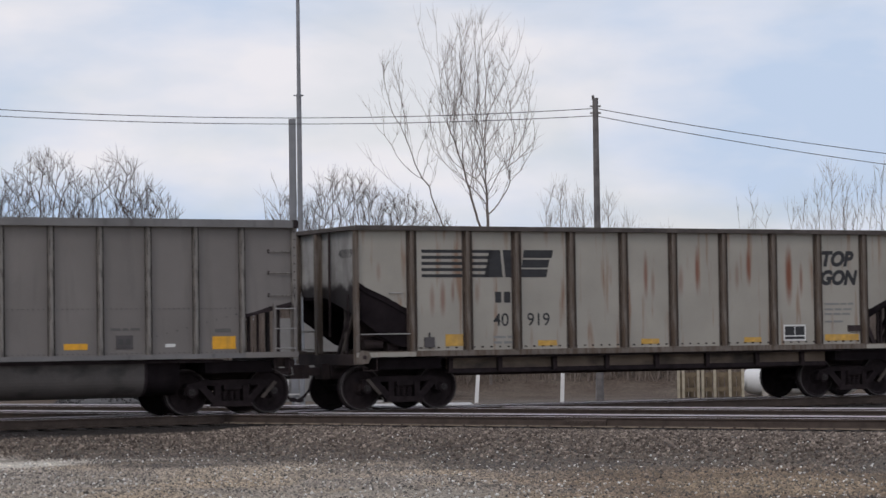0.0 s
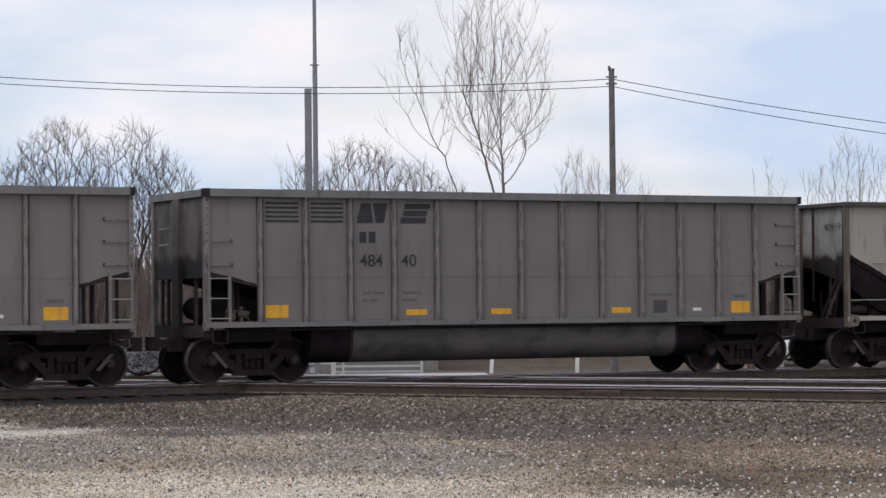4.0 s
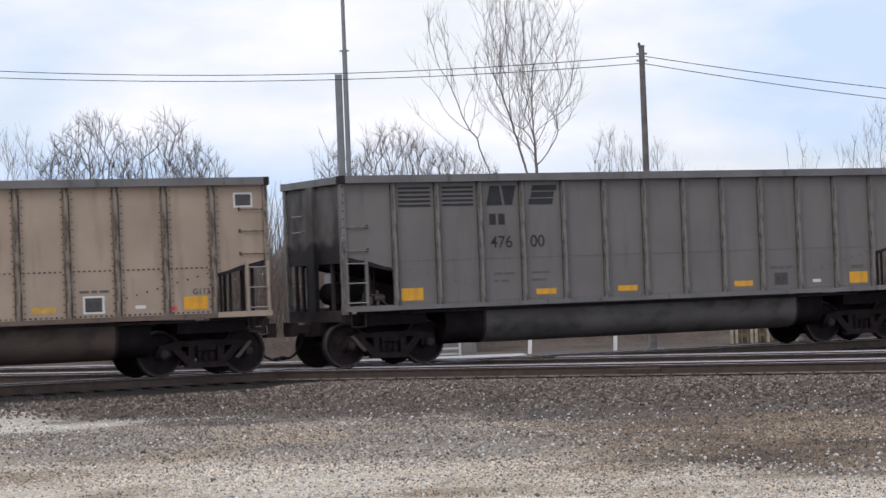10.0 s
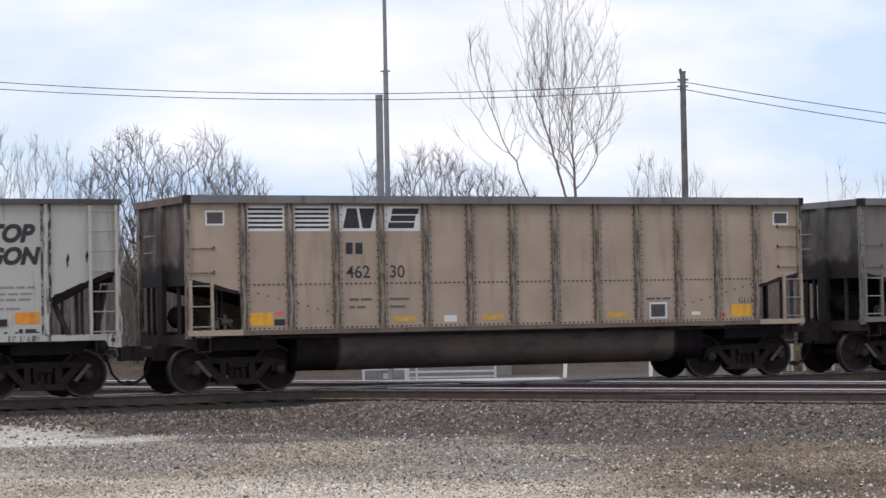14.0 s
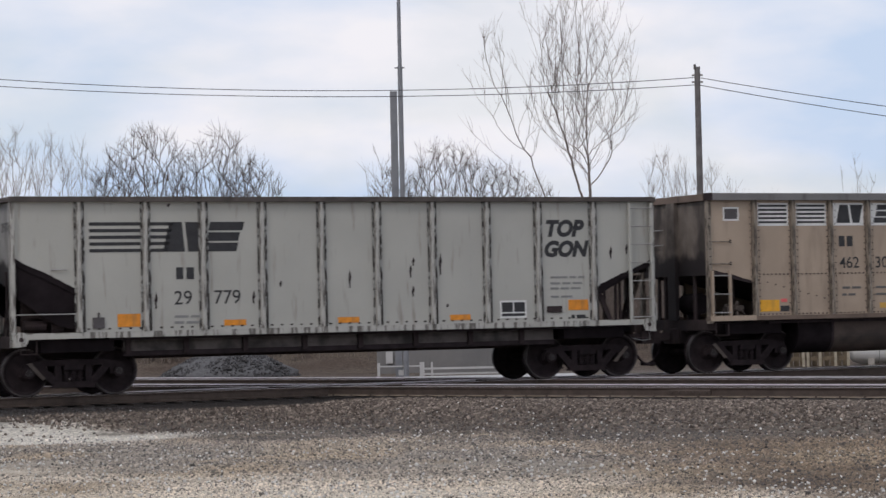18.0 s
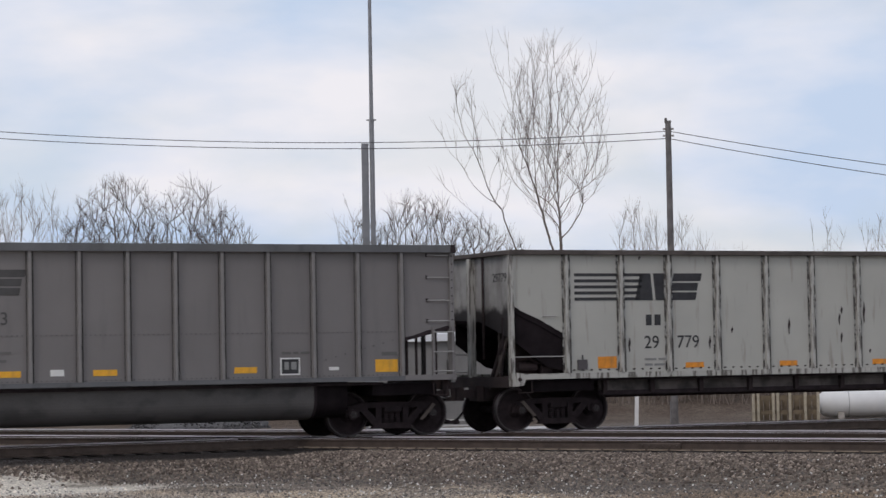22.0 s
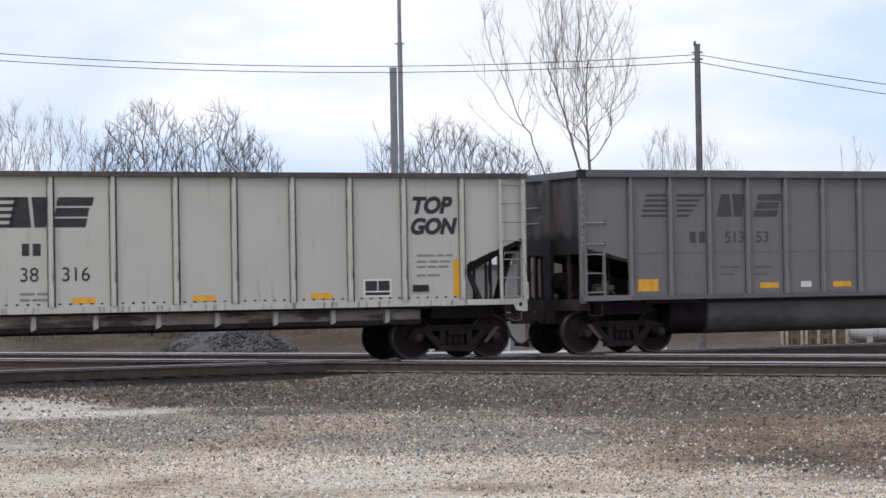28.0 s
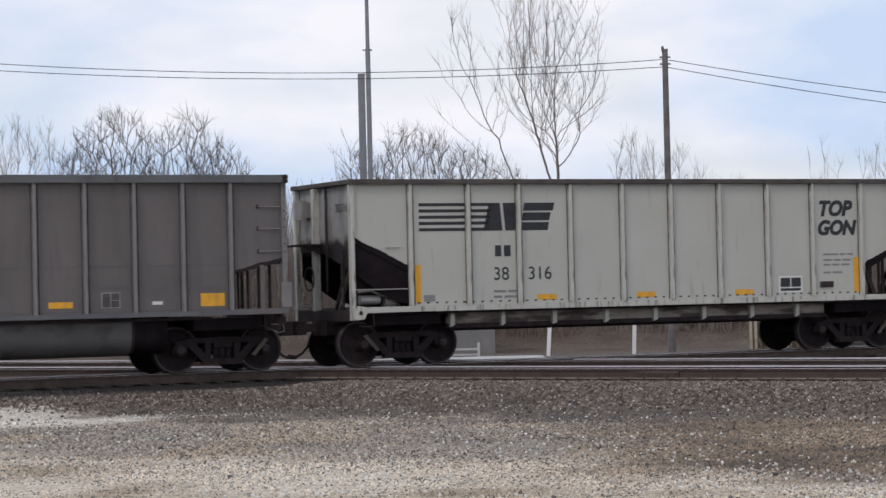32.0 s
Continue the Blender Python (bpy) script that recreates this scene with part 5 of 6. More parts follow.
# dark strips beside ribs and posts: their shade is put into the grimy colour
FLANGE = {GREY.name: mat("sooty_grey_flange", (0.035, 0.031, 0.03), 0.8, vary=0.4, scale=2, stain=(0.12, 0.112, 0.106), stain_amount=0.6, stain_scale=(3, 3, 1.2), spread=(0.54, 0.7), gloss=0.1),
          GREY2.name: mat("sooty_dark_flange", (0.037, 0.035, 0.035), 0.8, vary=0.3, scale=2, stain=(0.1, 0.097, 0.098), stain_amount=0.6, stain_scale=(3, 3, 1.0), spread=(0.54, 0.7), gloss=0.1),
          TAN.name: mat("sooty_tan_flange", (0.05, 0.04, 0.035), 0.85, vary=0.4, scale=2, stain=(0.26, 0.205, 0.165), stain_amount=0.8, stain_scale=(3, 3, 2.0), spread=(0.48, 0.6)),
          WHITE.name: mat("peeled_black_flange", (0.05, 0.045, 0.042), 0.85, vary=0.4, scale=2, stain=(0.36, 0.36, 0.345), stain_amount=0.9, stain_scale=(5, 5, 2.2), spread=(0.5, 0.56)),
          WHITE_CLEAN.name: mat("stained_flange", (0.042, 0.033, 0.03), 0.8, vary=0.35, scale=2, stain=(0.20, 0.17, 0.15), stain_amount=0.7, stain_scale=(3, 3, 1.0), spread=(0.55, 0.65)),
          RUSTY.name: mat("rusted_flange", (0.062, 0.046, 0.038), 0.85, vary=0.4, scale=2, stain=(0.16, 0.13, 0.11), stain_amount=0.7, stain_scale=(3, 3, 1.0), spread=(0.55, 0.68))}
TOPRUST = mat("rusty_top_chord", (0.085, 0.072, 0.066), 0.8, vary=0.4, scale=4)
# belly paint is darker than the sides: underside shade in the colour, plus blotches
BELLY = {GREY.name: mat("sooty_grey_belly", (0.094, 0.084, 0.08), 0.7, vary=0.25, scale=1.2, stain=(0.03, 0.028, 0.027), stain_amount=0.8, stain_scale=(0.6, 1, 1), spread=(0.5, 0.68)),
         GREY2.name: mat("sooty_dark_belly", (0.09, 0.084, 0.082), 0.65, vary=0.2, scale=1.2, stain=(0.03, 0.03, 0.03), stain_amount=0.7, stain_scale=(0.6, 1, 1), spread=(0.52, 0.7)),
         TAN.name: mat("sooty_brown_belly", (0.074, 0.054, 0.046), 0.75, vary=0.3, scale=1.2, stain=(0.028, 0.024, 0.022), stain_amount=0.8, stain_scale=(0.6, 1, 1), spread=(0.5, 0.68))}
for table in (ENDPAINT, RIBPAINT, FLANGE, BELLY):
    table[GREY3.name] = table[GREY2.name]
EDGE = mat("grey_sill_paint", (0.17, 0.165, 0.165), 0.65, vary=0.22, scale=1.5, stain=(0.06, 0.055, 0.05), stain_amount=0.6)
EDGE_DARK = mat("dark_sill_paint", (0.12, 0.122, 0.128), 0.6, vary=0.2, scale=1.5, stain=(0.05, 0.05, 0.05), stain_amount=0.5)
EDGE_TAN = mat("brown_sill_paint", (0.15, 0.11, 0.088), 0.75, vary=0.3, scale=1.5, stain=(0.05, 0.04, 0.035), stain_amount=0.7)


def roll(t):
    """Metres that the train has rolled along its track at t seconds."""
    return -3.731 + 3.10487 * t + 0.0074323 * t ** 2 - 0.00062667 * t ** 3 + 8.5948e-6 * t ** 4


DULLRIVET = mat("dull_grey_rivet", (0.11, 0.105, 0.104), 0.7, vary=0.2)
TRAIN = []
GROUP = "cars of the coal train"


def train():
    cars = [
        ("flat", 10.59, "rust-streaked white high-side coal gondola", RUSTY, ("40", "919"), "rusty"),
        ("tub", -5.52, "light grey ribbed coal gondola with a rounded belly", GREY, ("484", "40"), "plain"),
        ("tub", -21.98, "grey ribbed coal gondola with a dark rounded belly", GREY, ("476", "00"), "plain"),
        ("tub", -38.55, "dusty tan riveted coal gondola with white logo patches", TAN, ("462", "30"), "patched"),
        ("flat", -54.69, "scuffed white high-side coal gondola with dark posts", WHITE, ("29", "779"), "scuffed"),
        ("tub", -70.65, "dark grey ribbed coal gondola with slanted stripes", GREY2, ("513", "53"), "boxed"),
        ("flat", -86.61, "clean white high-side coal gondola with tall yellow strips", WHITE_CLEAN, ("38", "316"), "pale"),
        ("tub", -102.80, "dark grey ribbed coal gondola with yellow reflector squares", GREY3, None, "framed"),
    ]
    for kind, at, label, paint, text, style in cars:
        car = tagged(new("coal_gondola"), label, "railway wagon", GROUP)
        if kind == "flat":
            sets = flat_gondola(car, paint, text, style)
        else:
            short = paint is GREY2
            sets = tub_gondola(car, 7.32 if short else 7.46, 1.013 if short else 1.0367, paint, "line" if short else "stacked", text, style,
                               EDGE_DARK if paint in (GREY2, GREY3) else EDGE_TAN if paint is TAN else EDGE)
            if paint is not TAN:
                rivet_rows(car, 1.013 if short else 1.0367, DULLRIVET)
            if paint is TAN:
                rivet_rows(car, 1.0367, size=0.016)
                f = -1.504
                for x in (-7.02, 6.72):
                    plate(car, "stencil_panel", PALE, x, x + 0.42, 3.44, 3.75, f)
                    plate(car, "stencil_box", DARKBOX, x + 0.04, x + 0.38, 3.48, 3.71, f - 0.004)
                plate(car, "sticker", RED, -5.52, -5.36, 1.58, 1.66, f)
                plate(car, "stencil_box", BLACK, -5.54, -5.3, 1.37, 1.5, f)
                lettering("G113", 0.17, BLACK, car, 5.76, f, 1.68, "painted_code")
                plate(car, "sticker", RED, 5.25, 5.4, 1.36, 1.46, f)
                plate(car, "small_sign", PALE, -1.65, -1.35, 1.38, 1.52, f)
        TRAIN.append((car, at, sets))


# ---- bare trees ----
def grow(root, paths, points, flat, balance, rise):
    """Joins the points of a crown, one by one, to the nearest branch that lies lower, so that they grow into one branching tree.
    Returns the nodes and each one's parent."""
    nodes, parent, run = [Vector(root)], [-1], [0.0]

    def add(p, k):
        nodes.append(p)
        parent.append(k)
        run.append(run[k] + (p - nodes[k]).length)
        return len(nodes) - 1
    for path in paths:
        p = Vector(path[0])
        k = min(range(len(nodes)), key=lambda a: (nodes[a] - p).length)
        for q in path:
            q = Vector(q)
            gap = q - nodes[k]
            n = max(1, int(gap.length / 0.3))
            a = nodes[k].copy()
            for s in range(n):
                k = add(a + gap * ((s + 1) / n) + Vector((random.gauss(0, 0.02), random.gauss(0, 0.02), 0)), k)
    co = np.zeros((len(nodes) + len(points), 3))
    rn = np.zeros(len(co))
    co[:len(nodes)], rn[:len(nodes)] = [tuple(v) for v in nodes], run
    for p in points:
        m = len(nodes)
        d = np.array(p) - co[:m]
        side = np.hypot(d[:, 0], d[:, 1])
        cost = np.sqrt((flat * side) ** 2 + d[:, 2] ** 2) + balance * rn[:m] + 9.0 * (d[:, 2] < rise * side)
        k = int(np.argmin(cost))
        if d[k, 2] < rise * side[k] - 0.6:
            continue
        add(Vector(p), k)
        co[m], rn[m] = p, run[-1]
    return nodes, parent


def branch_meshes(nodes, parent, rng, tip, power, twigs, twig_length, up, split, smooth):
    """Tapered, slightly bent limbs along the grown tree, thick by what they carry, and fine twigs at their ends."""
    n = len(nodes)
    load = [0] * n
    kids = [0] * n
    for _ in range(smooth):
        total, count = [Vector() for _ in range(n)], [0] * n
        for k in range(1, n):
            total[parent[k]] += nodes[k]
            count[parent[k]] += 1
        nodes = [p if k == 0 or not count[k] else p * 0.4 + nodes[parent[k]] * 0.3 + total[k] / count[k] * 0.3 for k, p in enumerate(nodes)]
    for k in range(n - 1, 0, -1):
        load[k] = max(load[k], 1)
        load[parent[k]] += load[k]
        kids[parent[k]] += 1
    bt, bc = bmesh.new(), bmesh.new()
    for k in range(1, n):
        a, b = nodes[parent[k]], nodes[k]
        r2 = tip * load[k] ** power
        r1 = min(tip * max(load[parent[k]], 1) ** power, r2 * 1.35)
        sides = 7 if r2 > 0.06 else 5 if r2 > 0.03 else 3
        bm = bt if b.z < split and r2 > 0.03 else bc
        d = b - a
        mid = a + d * 0.5 + Vector((rng.gauss(0, 0.03), rng.gauss(0, 0.03), rng.uniform(-0.05, 0.0))) * min(d.length, 1.0)
        tube(bm, a, mid, r1, (r1 + r2) / 2, n=sides, caps=False)
        tube(bm, mid, b, (r1 + r2) / 2, r2, n=sides, caps=False)
        if kids[k] == 0 or (load[k] < 7 and rng.random() < 0.6):
            head = d.normalized()
            for _ in range(twigs if kids[k] == 0 else 1):
                w = (head * 0.7 + Vector((rng.gauss(0, 0.42), rng.gauss(0, 0.42), up + rng.gauss(0, 0.25)))).normalized()
                ln = twig_length * rng.uniform(0.45, 1.2)
                q = b + w * ln * 0.5
                tube(bc, b, q, tip * 0.85, tip * 0.65, n=3, caps=False)
                tube(bc, q, q + (w + Vector((rng.gauss(0, 0.25), rng.gauss(0, 0.25), up * 0.5 + rng.gauss(0, 0.15)))).normalized() * ln * 0.5, tip * 0.65, tip * 0.3, n=3, caps=False)
    return bt, bc


def finish_tree(name, group, label, x, y, bt, bc, bark):
    top = tagged(new(name), label, "tree", group)
    top.location = (x, y, ground_height(x, y) - 0.05)
    for part_name, bm in (("trunk", bt), ("crown", bc)):
        me = bpy.data.meshes.new(part_name)
        bm.to_mesh(me)
        bm.free()
        me.materials.append(bark)
        o = new(part_name, me)
        o.parent = top
    return top


def crown_points(rng, count, low, high, half, lean=0.0, belly=0.45, sharp=1.0, shift=0.0):
    """Places inside an egg-shaped crown, sorted from its foot upwards; belly is the share of its height where it is widest."""
    out = []
    while len(out) < count:
        u = rng.random()
        w = (math.sin(math.pi / 2 * u / belly) if u < belly else math.cos(math.pi / 2 * (u - belly) / (1 - belly)) ** sharp) * half
        a, r = rng.uniform(0, 2 * math.pi), math.sqrt(rng.random())
        if rng.random() > (w / half) ** 1.4 + 0.06:
            continue
        z = low + (high - low) * u
        out.append((shift + lean * (z - low) + w * r * math.cos(a), w * r * math.sin(a) * 0.9, z))
    return sorted(out, key=lambda p: p[2])


UPSWEPT = "bare trees behind the track"


def upswept_tree(x, y, top, half, seed, label, count, low, paths, lean=0.0, tip=0.0052, belly=0.40, sharp=0.62, twig=0.8, shift=0.0):
    """A bare tree whose limbs all sweep upwards out of a trunk."""
    rng = random.Random(seed)
    random.seed(seed)
    h = top - ground_height(x, y)
    pts = crown_points(rng, count, low * h, h * 0.97, half, lean, belly, sharp, shift)
    nodes, parent = grow((0, 0, 0), [[(px, py, pz * h) for px, py, pz in p] for p in paths], pts, 1.35, 0.02, 0.42)
    bt, bc = branch_meshes(nodes, parent, rng, tip, 0.47, 4, twig, 0.62, low * h, 3)
    return finish_tree("bare_tree", UPSWEPT, label, x, y, bt, bc, BARK)


def shrub(x, y, top, half, seed, label, count, tip=0.0074, belly=0.55, sharp=0.5, low=0.28, rise=0.15, bark=None):
    """A many-stemmed bare tree with a round, dense crown."""
    rng = random.Random(seed)
    random.seed(seed)
    h = top + 0.35 - ground_height(x, y)
    pts = crown_points(rng, int(count * 1.9), low * h, h * 0.96, half, 0.0, belly, sharp)
    nodes, parent = grow((0, 0, 0), [[(0, 0, 0.16 * h)]], pts, 1.25, 0.16, rise)
    bt, bc = branch_meshes(nodes, parent, rng, tip, 0.42, 4, 0.5, 0.35, 0.3 * h, 3)
    return finish_tree("bare_shrub_tree", "bare shrub trees behind the track", label, x, y, bt, bc, bark or BARK_DARK)


def at_depth(x75, z75, y):
    """A place at another depth that lies on the same line of sight as one 75 m away."""
    return x75 * y / 75, EYE + (z75 - EYE) * y / 75


def woods():
    # the tall tree: one leader, a second stem beside it, low limbs to both sides and many upright ones
    limbs = [[(0, 0, 0.36), (0.04, 0, 0.43), (-0.07, 0, 0.54), (-0.06, 0, 0.71), (-0.15, 0, 0.96)],
             [(0, 0, 0.36), (-0.32, 0, 0.43), (-0.66, 0.1, 0.53), (-1.06, 0.15, 0.64), (-1.52, 0.2, 0.725), (-1.78, 0.2, 0.83), (-2.15, 0.2, 0.90), (-2.35, 0.2, 0.96)],
             [(-0.07, 0, 0.54), (-0.58, -0.3, 0.626), (-1.22, -0.4, 0.747), (-1.5, -0.4, 0.86)],
             [(0.03, 0, 0.512), (0.48, 0.2, 0.571), (1.19, 0.3, 0.638), (1.4, 0.3, 0.69), (1.55, 0.3, 0.80)],
             [(0.04, 0, 0.45), (0.96, -0.2, 0.54), (1.37, -0.2, 0.584), (1.88, -0.2, 0.636)]]
    rng = random.Random(12)
    for i in range(26):
        z0, a = 0.49 + 0.25 * (i / 26), rng.uniform(0, 2 * math.pi)
        r = rng.uniform(0.35, 1.95)
        stem = rng.random() < 0.4
        sx = -0.5 - 4.4 * (z0 - 0.5) if stem else -0.06
        z1 = min(0.98, z0 + rng.uniform(0.16, 0.44)) - 0.05 * r
        cx, cy = sx + r * math.cos(a) * (0.55 if stem else 1.0), r * math.sin(a)
        limbs.append([(sx, 0.12 if stem else 0, z0), (sx + (cx - sx) * 0.36, cy * 0.36, z0 + (z1 - z0) * 0.25), (sx + (cx - sx) * 0.78, cy * 0.78, z0 + (z1 - z0) * 0.62), (cx, cy, z1)])
    upswept_tree(4.06, 84, 13.0, 2.0, 3, "tall bare tree with upswept fine branches", 300, 0.47, limbs, lean=-0.03, shift=-0.1, tip=0.0056)
    upswept_tree(3.45, 86, 12.0, 1.1, 8, "slender bare tree that leans away from its neighbour", 44, 0.56,
                 [[(-0.12, 0, 0.30), (-0.91, 0, 0.45), (-1.33, 0, 0.53), (-1.82, 0, 0.592), (-2.0, 0, 0.653), (-2.2, 0, 0.724), (-2.51, 0, 0.768), (-2.89, 0, 0.84), (-2.97, 0, 0.935)],
                  [(-1.82, 0, 0.592), (-2.6, 0.2, 0.663), (-3.27, 0.2, 0.744), (-3.46, 0.2, 0.80)], [(-1.06, 0, 0.454), (-1.74, -0.2, 0.508), (-2.43, -0.2, 0.558), (-3.4, -0.2, 0.639)],
                  [(-2.2, 0, 0.724), (-2.25, -0.2, 0.812), (-2.52, -0.2, 0.908)]], lean=-0.42, sharp=0.6, shift=-1.0, belly=0.5, tip=0.0062)
    for i, (x, y, top, half, count, label) in enumerate((
            (-11.3, 84.5, 8.1, 2.0, 520, "dense round bare shrub tree with dark twigs"), (-9.0, 86, 8.1, 1.5, 260, "bare shrub tree with dark upright twigs"),
            (-7.7, 85, 6.9, 1.3, 300, "low dense bare shrub tree with dark twigs"), (-12.9, 87, 7.3, 1.1, 150, "thin bare shrub tree with dark twigs"),
            (-0.9, 86, 7.4, 1.7, 400, "dense round bare shrub tree with dark twigs"), (1.0, 87, 6.7, 1.2, 240, "low dense bare shrub tree with dark twigs"),
            (-2.9, 86, 6.5, 1.0, 170, "low dense bare shrub tree with dark twigs"), (2.4, 90, 6.2, 0.9, 120, "thin bare shrub tree with dark twigs"))):
        shrub(x, y, top, half, 20 + i, label, count)
    leader = [[(0, 0, 0.42), (0.05, 0, 0.9)], [(0, 0, 0.3), (-0.35, 0.1, 0.55), (-0.55, 0.1, 0.85)], [(0, 0, 0.34), (0.4, -0.1, 0.58), (0.6, -0.1, 0.82)]]
    for i, (x, y, top, half, count) in enumerate((
            (-13.9, 86, 8.0, 0.9, 120), (-8.6, 88, 8.3, 0.6, 60), (-3.3, 87, 7.7, 0.55, 40), (-1.9, 88, 7.7, 0.5, 40), (-0.1, 88, 7.7, 0.6, 50),
            (-15.7, 90, 8.7, 0.9, 130), (-17.1, 90, 9.0, 1.2, 170), (-18.7, 91, 9.6, 1.3, 170), (-20.5, 92, 9.8, 1.3, 150),
            (7.0, 90, 7.4, 0.75, 110), (7.9, 91, 7.3, 0.6, 80), (8.9, 91, 7.0, 0.7, 90), (9.8, 92, 6.2, 0.6, 60), (11.3, 93, 5.9, 0.7, 50), (14.5, 92, 7.1, 0.5, 34),
            (16.6, 93, 7.2, 0.6, 40), (17.5, 92, 8.2, 0.9, 85), (18.9, 94, 8.0, 1.0, 80), (20.6, 95, 8.8, 1.2, 90))):
        upswept_tree(x, y, top, half, 50 + i, "thin bare tree with pale upright branches", count, 0.40, leader, tip=0.0055, twig=0.6)
    # undergrowth as one thicket
    rng = random.Random(9)
    bm = bmesh.new()
    for i in range(15000):
        x, y = rng.uniform(-26, 24), rng.uniform(84, 103)
        if -10 < x < -4 and rng.random() < 0.45:
            continue
        h = rng.uniform(1.0, 4.4 if i < 6500 else 2.4) * (1.0 if x < 4 else 0.8)
        z = ground_height(x, y)
        p = Vector((x, y, z))
        q = p + Vector((rng.uniform(-0.3, 0.3), rng.uniform(-0.2, 0.2), h * 0.6))
        tube(bm, p, q, 0.022, 0.016, n=3, caps=False)
        for _ in range(2):
            tube(bm, q, q + Vector((rng.uniform(-0.6, 0.6), rng.uniform(-0.4, 0.4), h * 0.45)), 0.014, 0.006, n=3, caps=False)
    me = bpy.data.meshes.new("thicket")
    bm.to_mesh(me)
    bm.free()
    me.materials.append(BRUSH)
    tagged(new("thicket", me), "bare grey-brown undergrowth of thin stems", "undergrowth", kind="stuff")


# ---- poles and wires ----
def poles():
    x, z = at_depth(-2.18, 12.6, 74)
    mast = tagged(new("steel_mast"), "tall galvanised two-part steel mast", "mast")
    mast.location = (x, 74, -0.45)
    h = z + 0.45
    part("lower_tube", "mast_low", MAST, lambda bm: tube(bm, (0, 0, 0), (0, 0, 9.46), 0.085, 0.075, n=14), mast, smooth=False)
    part("upper_tube", "mast_high", MAST, lambda bm: tube(bm, (0, 0, 9.46), (0, 0, h + 2), 0.062, 0.05, n=12), mast)
    part("collar", "mast_collar", MAST, lambda bm: tube(bm, (0, 0, 9.43), (0, 0, 9.49), 0.086, n=14), mast)
    part("cross_bolt", "mast_bolt", MAST, lambda bm: tube(bm, (-0.16, 0, 9.46), (0.14, 0, 9.46), 0.02, n=6), mast)
    x, z = at_depth(-2.39, 8.38, 74.2)
    post = tagged(new("square_post"), "grey square steel post beside the mast", "post")
    post.location = (x, 74.2, -0.45)
    part("post_body", "post_body", MAST, lambda bm: (box(bm, -0.115, 0.10, -0.10, 0.10, 0, z + 0.42), box(bm, -0.11, 0.11, -0.11, 0.11, z + 0.40, z + 0.45)), post)
    xp, zp = at_depth(7.0, 8.9, 72)
    pole = tagged(new("utility_pole"), "weathered wooden utility pole carrying two wires", "utility pole")
    pole.location = (xp, 72, -0.45)
    part("pole_shaft", "pole_shaft", POLE, lambda bm: tube(bm, (0, 0, 0), (0, 0, zp + 0.45), 0.115, 0.085, n=12), pole)
    part("pole_cap", "pole_cap", POLE, lambda bm: prism(bm, [(-0.10, zp + 0.42), (0.09, zp + 0.42), (0.08, zp + 0.48), (-0.02, zp + 0.47), (-0.05, zp + 0.56), (-0.10, zp + 0.55)], "y", -0.08, 0.08), pole)
    for dz in (0.22, 0.42):
        part("insulator", "insulator", BAR, lambda bm: tube(bm, (-0.16, 0, 0), (0.16, 0, 0), 0.03, n=8), pole, at=pose(0, 0, zp + 0.45 - dz))
    # wires sag to the next poles, which stand out of view
    for foot, lb, lc, rb, rc in ((8.32, -0.0508, 0.00342, -0.196, 0.0033), (8.10, -0.0436, 0.0031, -0.21, 0.0035)):
        bm = bmesh.new()
        pts = [Vector((xp - u, 72, foot + lb * u + lc * u * u)) for u in np.linspace(28.7, 0, 26)]
        pts += [Vector((xp + u, 72, foot + rb * u + rc * u * u)) for u in np.linspace(1, 23.2, 22)]
        bend(bm, pts, 0.014, 4)
        me = bpy.data.meshes.new("overhead_wire")
        bm.to_mesh(me)
        bm.free()
        me.materials.append(WIRE)
        tagged(new("overhead_wire", me), "thin dark overhead wire that sags between poles", "wire", "overhead wires")
    for x, y, z in ((-22, 72, 9.75), (30, 72, 5.45)):
        o = tagged(new("utility_pole"), "weathered wooden utility pole carrying two wires", "utility pole")
        o.location = (x, y, -0.45)
        part("pole_shaft", "far_pole%d" % x, POLE, lambda bm: tube(bm, (0, 0, 0), (0, 0, z + 0.6), 0.115, 0.085, n=12), o)


